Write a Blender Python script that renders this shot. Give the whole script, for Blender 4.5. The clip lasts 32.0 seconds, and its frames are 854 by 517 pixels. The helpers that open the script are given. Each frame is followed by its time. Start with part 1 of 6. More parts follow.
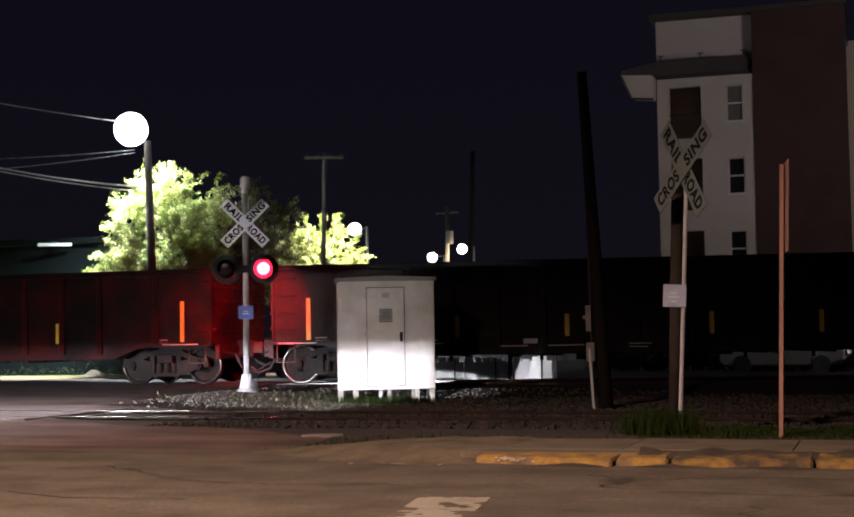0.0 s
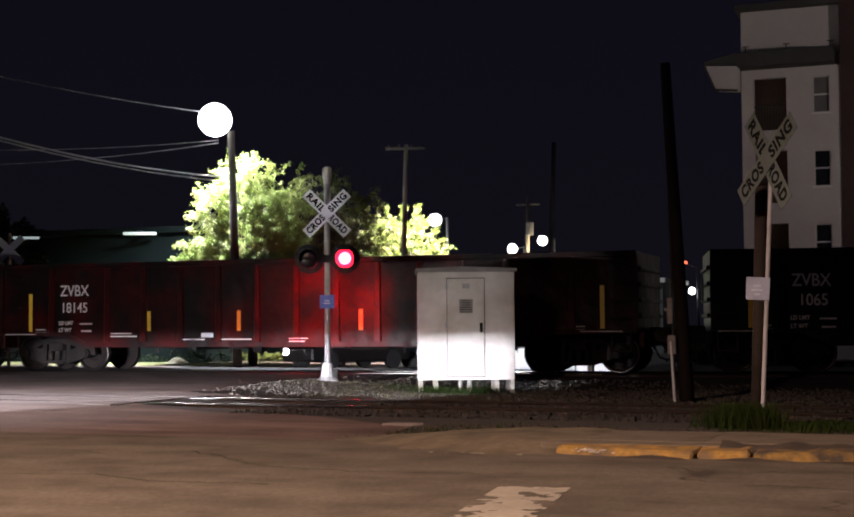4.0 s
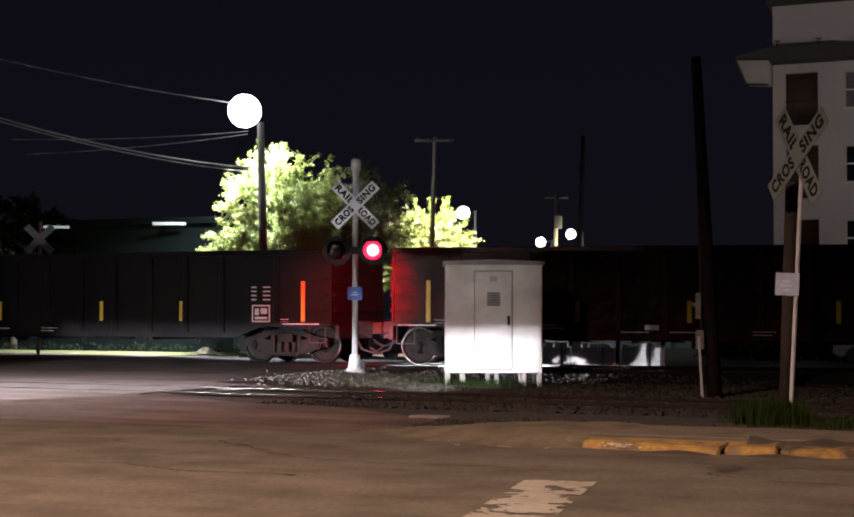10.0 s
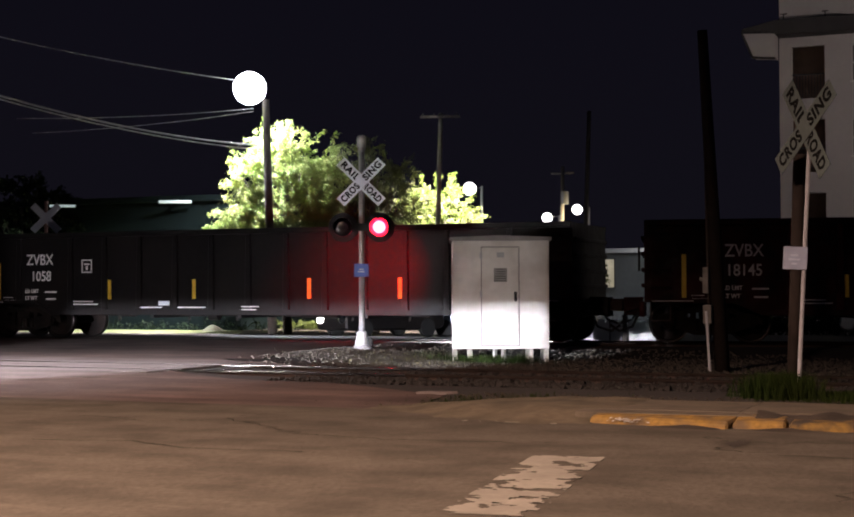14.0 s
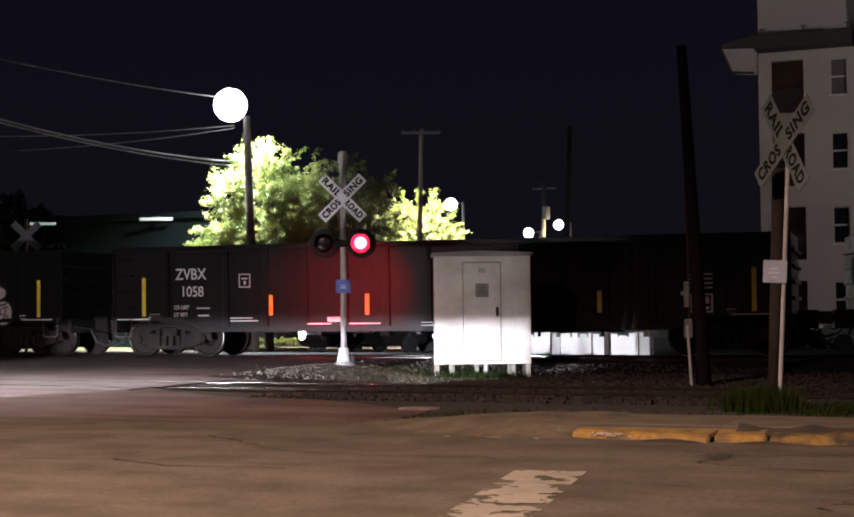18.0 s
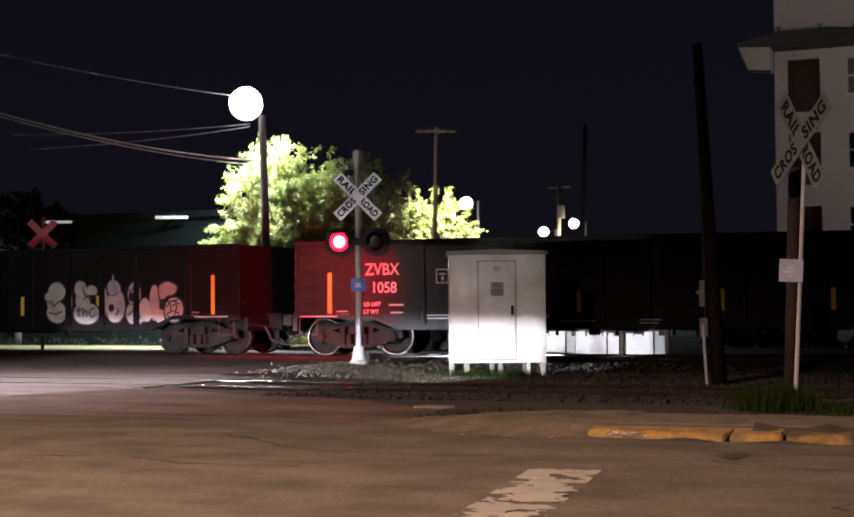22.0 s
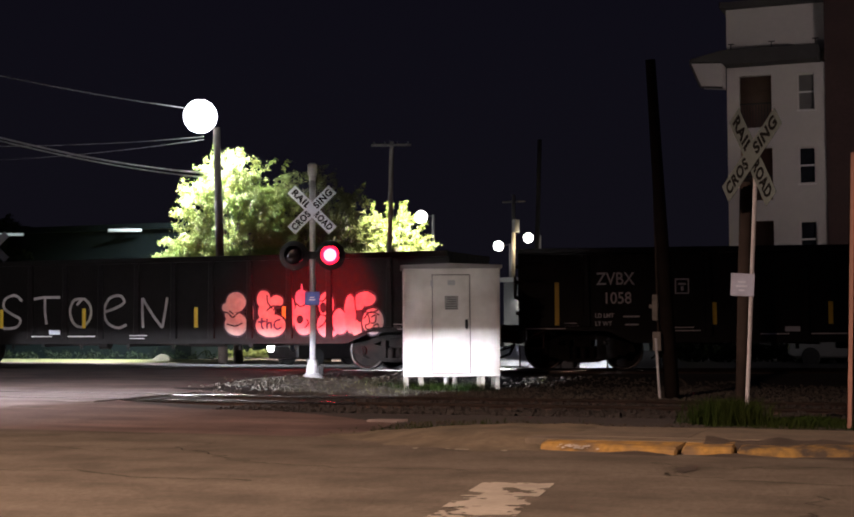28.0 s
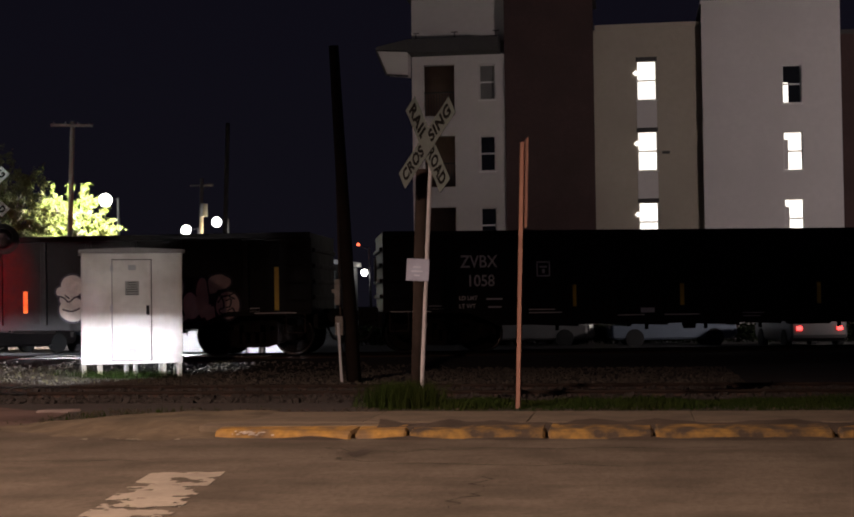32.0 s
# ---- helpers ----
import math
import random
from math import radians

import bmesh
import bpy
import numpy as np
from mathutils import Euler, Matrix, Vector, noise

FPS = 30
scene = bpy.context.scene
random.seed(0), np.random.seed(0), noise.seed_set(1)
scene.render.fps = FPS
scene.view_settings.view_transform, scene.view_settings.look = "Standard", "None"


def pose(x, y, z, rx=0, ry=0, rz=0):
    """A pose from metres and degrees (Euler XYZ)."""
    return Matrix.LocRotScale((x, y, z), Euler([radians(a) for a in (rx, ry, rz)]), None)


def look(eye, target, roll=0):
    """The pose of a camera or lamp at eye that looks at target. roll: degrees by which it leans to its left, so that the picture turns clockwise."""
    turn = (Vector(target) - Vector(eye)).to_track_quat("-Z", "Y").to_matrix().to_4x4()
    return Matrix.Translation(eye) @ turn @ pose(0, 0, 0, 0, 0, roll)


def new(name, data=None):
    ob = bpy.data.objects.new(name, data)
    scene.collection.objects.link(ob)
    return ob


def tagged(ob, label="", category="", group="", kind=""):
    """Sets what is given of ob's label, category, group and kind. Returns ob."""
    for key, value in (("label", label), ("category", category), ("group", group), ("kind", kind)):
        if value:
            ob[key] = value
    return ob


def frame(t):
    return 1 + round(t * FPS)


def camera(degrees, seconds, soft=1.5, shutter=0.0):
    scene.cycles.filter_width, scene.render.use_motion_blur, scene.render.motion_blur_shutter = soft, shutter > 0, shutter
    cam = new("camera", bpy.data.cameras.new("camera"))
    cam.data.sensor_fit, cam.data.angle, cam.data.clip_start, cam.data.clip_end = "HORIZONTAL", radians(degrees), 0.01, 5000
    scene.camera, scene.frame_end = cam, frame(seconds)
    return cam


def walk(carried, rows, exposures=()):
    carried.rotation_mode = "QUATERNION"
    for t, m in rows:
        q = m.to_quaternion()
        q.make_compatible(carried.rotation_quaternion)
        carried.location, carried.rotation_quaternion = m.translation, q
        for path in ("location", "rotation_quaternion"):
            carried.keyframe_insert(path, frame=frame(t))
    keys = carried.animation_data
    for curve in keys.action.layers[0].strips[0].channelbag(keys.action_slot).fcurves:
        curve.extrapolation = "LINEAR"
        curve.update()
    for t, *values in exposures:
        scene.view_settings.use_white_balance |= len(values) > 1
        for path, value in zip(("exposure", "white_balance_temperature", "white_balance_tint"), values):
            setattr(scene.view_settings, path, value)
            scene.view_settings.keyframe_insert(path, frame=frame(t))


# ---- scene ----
# Level crossing at night: X runs along the tracks, Y away from the street, z = 0 is the rail top.
cam = camera(33.84, 32.0, soft=1.9)
# seconds, eye x y z, yaw to the left of +Y, pitch up, roll
PATH = [
    (0, -0.007, 0.055, 1.107, 18.162, 3.084, -0.957),
    (0.5, -0.004, 0.028, 1.098, 17.084, 2.904, -0.915),
    (1, -0.007, 0.005, 1.094, 17.185, 2.559, -0.619),
    (1.5, -0.002, -0.002, 1.098, 17.805, 2.249, -0.317),
    (2, 0.004, -0.001, 1.100, 18.702, 2.177, -0.403),
    (2.5, -0.002, -0.004, 1.102, 19.346, 2.371, -0.416),
    (3, -0.004, -0.010, 1.101, 20.206, 2.493, -0.389),
    (3.5, -0.004, -0.006, 1.096, 21.013, 2.617, -0.296),
    (5.5, 0.004, 0.003, 1.103, 21.890, 3.072, -0.487),
    (6, 0.000, 0.000, 1.100, 22.000, 3.109, -0.450),
    (6.5, 0.000, 0.001, 1.099, 21.983, 3.042, -0.507),
    (7, -0.001, 0.002, 1.100, 21.882, 2.925, -0.532),
    (7.5, -0.005, 0.005, 1.099, 22.200, 2.798, -0.248),
    (8, -0.010, 0.009, 1.102, 22.380, 2.764, -0.079),
    (8.5, -0.010, 0.007, 1.099, 22.467, 2.690, 0.102),
    (9, -0.013, 0.004, 1.099, 22.517, 2.558, 0.087),
    (9.5, -0.011, -0.001, 1.096, 22.525, 2.544, 0.176),
    (10, -0.003, -0.003, 1.098, 22.571, 2.453, 0.188),
    (10.5, -0.001, 0.009, 1.099, 22.390, 2.360, 0.238),
    (11, -0.008, 0.010, 1.097, 22.229, 2.295, 0.337),
    (11.5, -0.005, 0.011, 1.096, 22.175, 2.250, 0.368),
    (12, -0.016, 0.008, 1.098, 22.080, 2.084, 0.434),
    (12.5, -0.005, 0.018, 1.099, 22.081, 1.991, 0.319),
    (13, -0.014, 0.026, 1.095, 22.240, 1.864, 0.161),
    (13.5, -0.015, 0.023, 1.095, 22.519, 1.629, 0.001),
    (14, -0.017, 0.028, 1.096, 22.834, 1.494, -0.194),
    (14.5, -0.015, 0.025, 1.101, 22.985, 1.387, -0.296),
    (16.5, -0.008, 0.017, 1.096, 22.631, 1.504, -0.591),
    (17, -0.013, 0.018, 1.093, 22.553, 1.541, -0.619),
    (17.5, -0.009, 0.019, 1.093, 22.397, 1.722, -0.560),
    (18, -0.006, 0.023, 1.092, 22.094, 2.138, -0.541),
    (18.5, -0.005, 0.017, 1.096, 21.959, 2.181, -0.449),
    (19, -0.004, 0.022, 1.087, 21.976, 2.225, -0.519),
    (19.5, -0.014, 0.017, 1.089, 22.127, 2.292, -0.434),
    (20, -0.017, 0.016, 1.089, 22.253, 2.362, -0.382),
    (20.5, -0.005, 0.017, 1.090, 22.418, 2.267, -0.284),
    (21, -0.013, 0.018, 1.090, 22.545, 2.159, -0.287),
    (21.5, -0.011, 0.026, 1.088, 22.681, 2.107, -0.340),
    (22, -0.008, 0.023, 1.090, 22.705, 2.090, -0.444),
    (22.5, -0.009, 0.021, 1.087, 22.740, 2.146, -0.514),
    (23, -0.007, 0.015, 1.092, 22.689, 2.226, -0.540),
    (23.5, -0.006, 0.012, 1.089, 22.507, 2.245, -0.486),
    (24, -0.004, 0.007, 1.087, 22.269, 2.213, -0.377),
    (24.5, -0.001, 0.008, 1.084, 22.165, 2.315, -0.299),
    (25, -0.007, 0.011, 1.086, 22.130, 2.394, -0.266),
    (25.5, -0.015, 0.019, 1.085, 21.947, 2.430, -0.107),
    (27.5, -0.001, 0.027, 1.082, 20.864, 2.556, -0.299),
    (28, 0.001, 0.028, 1.084, 20.861, 2.647, -0.361),
    (28.5, -0.007, 0.043, 1.086, 20.752, 2.586, -0.396),
    (29, -0.001, 0.076, 1.086, 19.842, 2.348, -0.356),
    (29.5, 0.009, 0.101, 1.092, 17.850, 2.214, -0.350),
    (30, 0.015, 0.114, 1.089, 15.940, 2.116, -0.273),
    (30.5, 0.014, 0.122, 1.093, 13.809, 1.910, -0.176),
    (31, 0.031, 0.131, 1.093, 11.759, 1.822, -0.273),
    (31.5, 0.067, 0.140, 1.090, 10.011, 1.807, -0.535),
    (32, 0.108, 0.151, 1.093, 8.282, 1.895, -0.737),
]


def aimed(x, y, z, yaw, pitch, roll):
    return pose(x, y, z) @ pose(0, 0, 0, 0, 0, yaw) @ pose(0, 0, 0, 90 + pitch, 0, 0) @ pose(0, 0, 0, 0, 0, roll)


walk(cam, [(r[0], aimed(*r[1:])) for r in PATH], exposures=[(0.0, 0.2, 6250, 14), (28.0, 0.2, 6250, 14), (31.5, 0.14, 6250, 14), (32.0, 0.14, 6250, 14)])

# ---------------------------------------------------------------- light
world = bpy.data.worlds.new("night")
scene.world = world
world.use_nodes = True
wn, wl = world.node_tree.nodes, world.node_tree.links
bg = wn["Background"]
bg.inputs["Strength"].default_value = 1.0
tc, sep, ramp = wn.new("ShaderNodeTexCoord"), wn.new("ShaderNodeSeparateXYZ"), wn.new("ShaderNodeValToRGB")
wl.new(tc.outputs["Generated"], sep.inputs[0])
wl.new(sep.outputs["Z"], ramp.inputs[0])
wl.new(ramp.outputs[0], bg.inputs["Color"])
ramp.color_ramp.elements[0].position, ramp.color_ramp.elements[0].color = 0.0, (0.0048, 0.0043, 0.0067, 1)
ramp.color_ramp.elements[1].position, ramp.color_ramp.elements[1].color = 0.4, (0.003, 0.0026, 0.0056, 1)


def lamp(kind, name, m, energy, color, size=0.1, spot=None, blend=0.3):
    data = bpy.data.lights.new(name, kind)
    data.energy, data.color = energy, color
    if kind == "AREA":
        data.size = size
    else:
        data.shadow_soft_size = size
    if spot:
        data.spot_size, data.spot_blend = radians(spot), blend
    ob = new(name, data)
    ob.matrix_world = m
    return ob


COOL, WARM, RED = (0.86, 0.93, 1.0), (1.0, 0.645, 0.465), (1.0, 0.004, 0.016)
# street lamp at the crossing, behind the train
lamp("SPOT", "street_lamp_light", look((-25.5, 44.6, 8.3), (-26.2, 47.0, 4.2)), 24000, COOL, 0.3, 112, 0.7)
lamp("SPOT", "street_lamp_light", look((-25.9, 43.9, 8.3), (-32.5, 45.5, 0)), 26000, COOL, 0.3, 76, 0.25)
lamp("SPOT", "street_lamp_light", look((-25.3, 43.4, 8.3), (-20.0, 38.6, 0)), 9000, COOL, 0.3, 44, 0.3)
# yard floodlights far behind the train
lamp("SPOT", "yard_light", look((-18.6, 48.6, 7.4), (-21.2, 52.0, 4.1)), 44000, (1.0, 0.97, 0.86), 0.25, 75, 0.6)
lamp("SPOT", "yard_light", look((-12.0, 40.5, 5.6), (-10.8, 37.0, -0.3)), 900, COOL, 0.2, 50, 0.5)
# warm lamp on the far utility pole, and the store's yard lamp
lamp("POINT", "street_lamp_light", pose(-29.1, 94.9, 6.7), 130, (1.0, 0.78, 0.42), 0.1)
lamp("POINT", "yard_light", pose(-17.4, 71.4, 4.2), 65, COOL, 0.1)
# unseen lamp added on the right to brighten the apartment building
lamp("SPOT", "facade_fill_light", look((17.0, 36.0, 6.5), (6.5, 56.0, 8.0)), 5400, (1.0, 0.86, 0.8), 0.4, 86, 0.5)
# sodium street lamp on the near street, above the camera
lamp("SPOT", "street_lamp_light", look((-8.8, 1.2, 9.2), (-9.1, 2.1, 0)), 14600, WARM, 0.4, 146, 0.5)
# assumed street lamp at the crossing's near corner, unseen beyond the edge of the view
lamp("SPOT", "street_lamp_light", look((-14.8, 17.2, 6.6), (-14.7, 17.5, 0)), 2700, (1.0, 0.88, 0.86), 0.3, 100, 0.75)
# low beams of a waiting car on the crossing street, with the spill above their cut-off
for dx in (-0.62, 0.62):
    px = -15.2 + dx
    # cone edge tuned to the cabinet's right side; the train past it gets none
    edge = math.atan2(-8.75 - px, 27.25 - 8.3)
    for name, lift, power, tint, soft, cone in (("headlight_beam", -0.42, 18500, (0.95, 0.955, 1.0), 0.004, 38.5), ("headlight_spill", 1.2, 1350, (1.0, 0.93, 0.88), 0.04, 44.0)):
        a = edge - radians(cone / 2 - (0.2 if lift < 0 else 0.7))
        front = 8.3 if lift < 0 else 8.75
        lamp("SPOT", name, look((px, front, 0.72), (px + 18.7 * math.tan(a), 27.0, 0.72 + lift)), power, tint, soft, cone, 0.1)
# wide spot added between the headlamps to light the left of the train
lamp("SPOT", "headlight_spill", look((-15.2, 8.4, 0.66), (-21.5, 30.0, 1.2)), 800, (1.0, 0.92, 0.9), 0.05, 62, 0.5)
# red crossing lamps that face the train
for x, y, aim, cone in ((-13.129, 26.683, -2.2, 76), (-12.419, 26.956, -1.7, 56)):
    lamp("SPOT", "crossing_light", look((x, y, 2.52), (x + aim, y + 2.9, 1.6)), 2900, RED, 0.012, cone, 1.0)

# ---------------------------------------------------------------- materials


def shade(name, base, rough=0.7, metal=0.0, vary=0.35, fine=30.0, coarse=1.2, bump=0.15, glow=None, power=0.0, coat=0.0, second=None, streak=0.0, dent=0.0, gloss=0.5):
    """Grain and stains at two scales over a base colour, in metres."""
    mat = bpy.data.materials.new(name)
    mat.use_nodes = True
    n, l = mat.node_tree.nodes, mat.node_tree.links
    bsdf = n["Principled BSDF"]
    bsdf.inputs["Roughness"].default_value, bsdf.inputs["Metallic"].default_value = rough, metal
    bsdf.inputs["Coat Weight"].default_value, bsdf.inputs["Specular IOR Level"].default_value = coat, gloss
    co = n.new("ShaderNodeTexCoord")
    a, b = n.new("ShaderNodeTexNoise"), n.new("ShaderNodeTexNoise")
    a.inputs["Scale"].default_value, b.inputs["Scale"].default_value = fine, coarse
    a.inputs["Detail"].default_value = b.inputs["Detail"].default_value = 5
    for t in (a, b):
        l.new(co.outputs["Object"], t.inputs["Vector"])
    dark = [c * (1 - vary) for c in base]
    lite = [min(1, c * (1 + vary * 0.6)) for c in base]
    m1, m2 = n.new("ShaderNodeMix"), n.new("ShaderNodeMix")
    m1.data_type = m2.data_type = "RGBA"
    m1.inputs[6].default_value, m1.inputs[7].default_value = (*dark, 1), (*lite, 1)
    l.new(a.outputs["Fac"], m1.inputs[0])
    r = n.new("ShaderNodeValToRGB")
    r.color_ramp.elements[0].position, r.color_ramp.elements[1].position = 0.42, 0.68
    l.new(b.outputs["Fac"], r.inputs[0])
    l.new(r.outputs[0], m2.inputs[0])
    l.new(m1.outputs[2], m2.inputs[6])
    m2.inputs[7].default_value = (*(second or [c * (1 - vary * 0.9) for c in base]), 1)
    colour = m2.outputs[2]
    if streak:
        # long worn streaks and stains along the street
        mp, st, sr, m3 = n.new("ShaderNodeMapping"), n.new("ShaderNodeTexNoise"), n.new("ShaderNodeValToRGB"), n.new("ShaderNodeMix")
        mp.inputs["Scale"].default_value = (0.22, 1.6, 1.0)
        st.inputs["Scale"].default_value, st.inputs["Detail"].default_value, st.inputs["Roughness"].default_value = 1.3, 8, 0.65
        sr.color_ramp.elements[0].position, sr.color_ramp.elements[1].position = 0.36, 0.66
        sr.color_ramp.elements[0].color, sr.color_ramp.elements[1].color = (1 - streak, 1 - streak, 1 - streak, 1), (1, 1, 1, 1)
        m3.data_type, m3.blend_type = "RGBA", "MULTIPLY"
        m3.inputs[0].default_value = 1
        l.new(co.outputs["Object"], mp.inputs["Vector"])
        l.new(mp.outputs[0], st.inputs["Vector"])
        l.new(st.outputs["Fac"], sr.inputs[0])
        l.new(colour, m3.inputs[6])
        l.new(sr.outputs[0], m3.inputs[7])
        colour = m3.outputs[2]
    l.new(colour, bsdf.inputs["Base Color"])
    if bump:
        bp = n.new("ShaderNodeBump")
        bp.inputs["Strength"].default_value, bp.inputs["Distance"].default_value = bump, 0.01
        l.new(a.outputs["Fac"], bp.inputs["Height"])
        l.new(bp.outputs[0], bsdf.inputs["Normal"])
    if dent:
        big, bd = n.new("ShaderNodeTexNoise"), n.new("ShaderNodeBump")
        big.inputs["Scale"].default_value, big.inputs["Detail"].default_value = 1.7, 2
        bd.inputs["Strength"].default_value, bd.inputs["Distance"].default_value = dent, 0.12
        l.new(co.outputs["Object"], big.inputs["Vector"])
        l.new(big.outputs["Fac"], bd.inputs["Height"])
        l.new(bp.outputs[0], bd.inputs["Normal"])
        l.new(bd.outputs[0], bsdf.inputs["Normal"])
    if glow:
        bsdf.inputs["Emission Color"].default_value = (*glow, 1)
        bsdf.inputs["Emission Strength"].default_value = power
    return mat


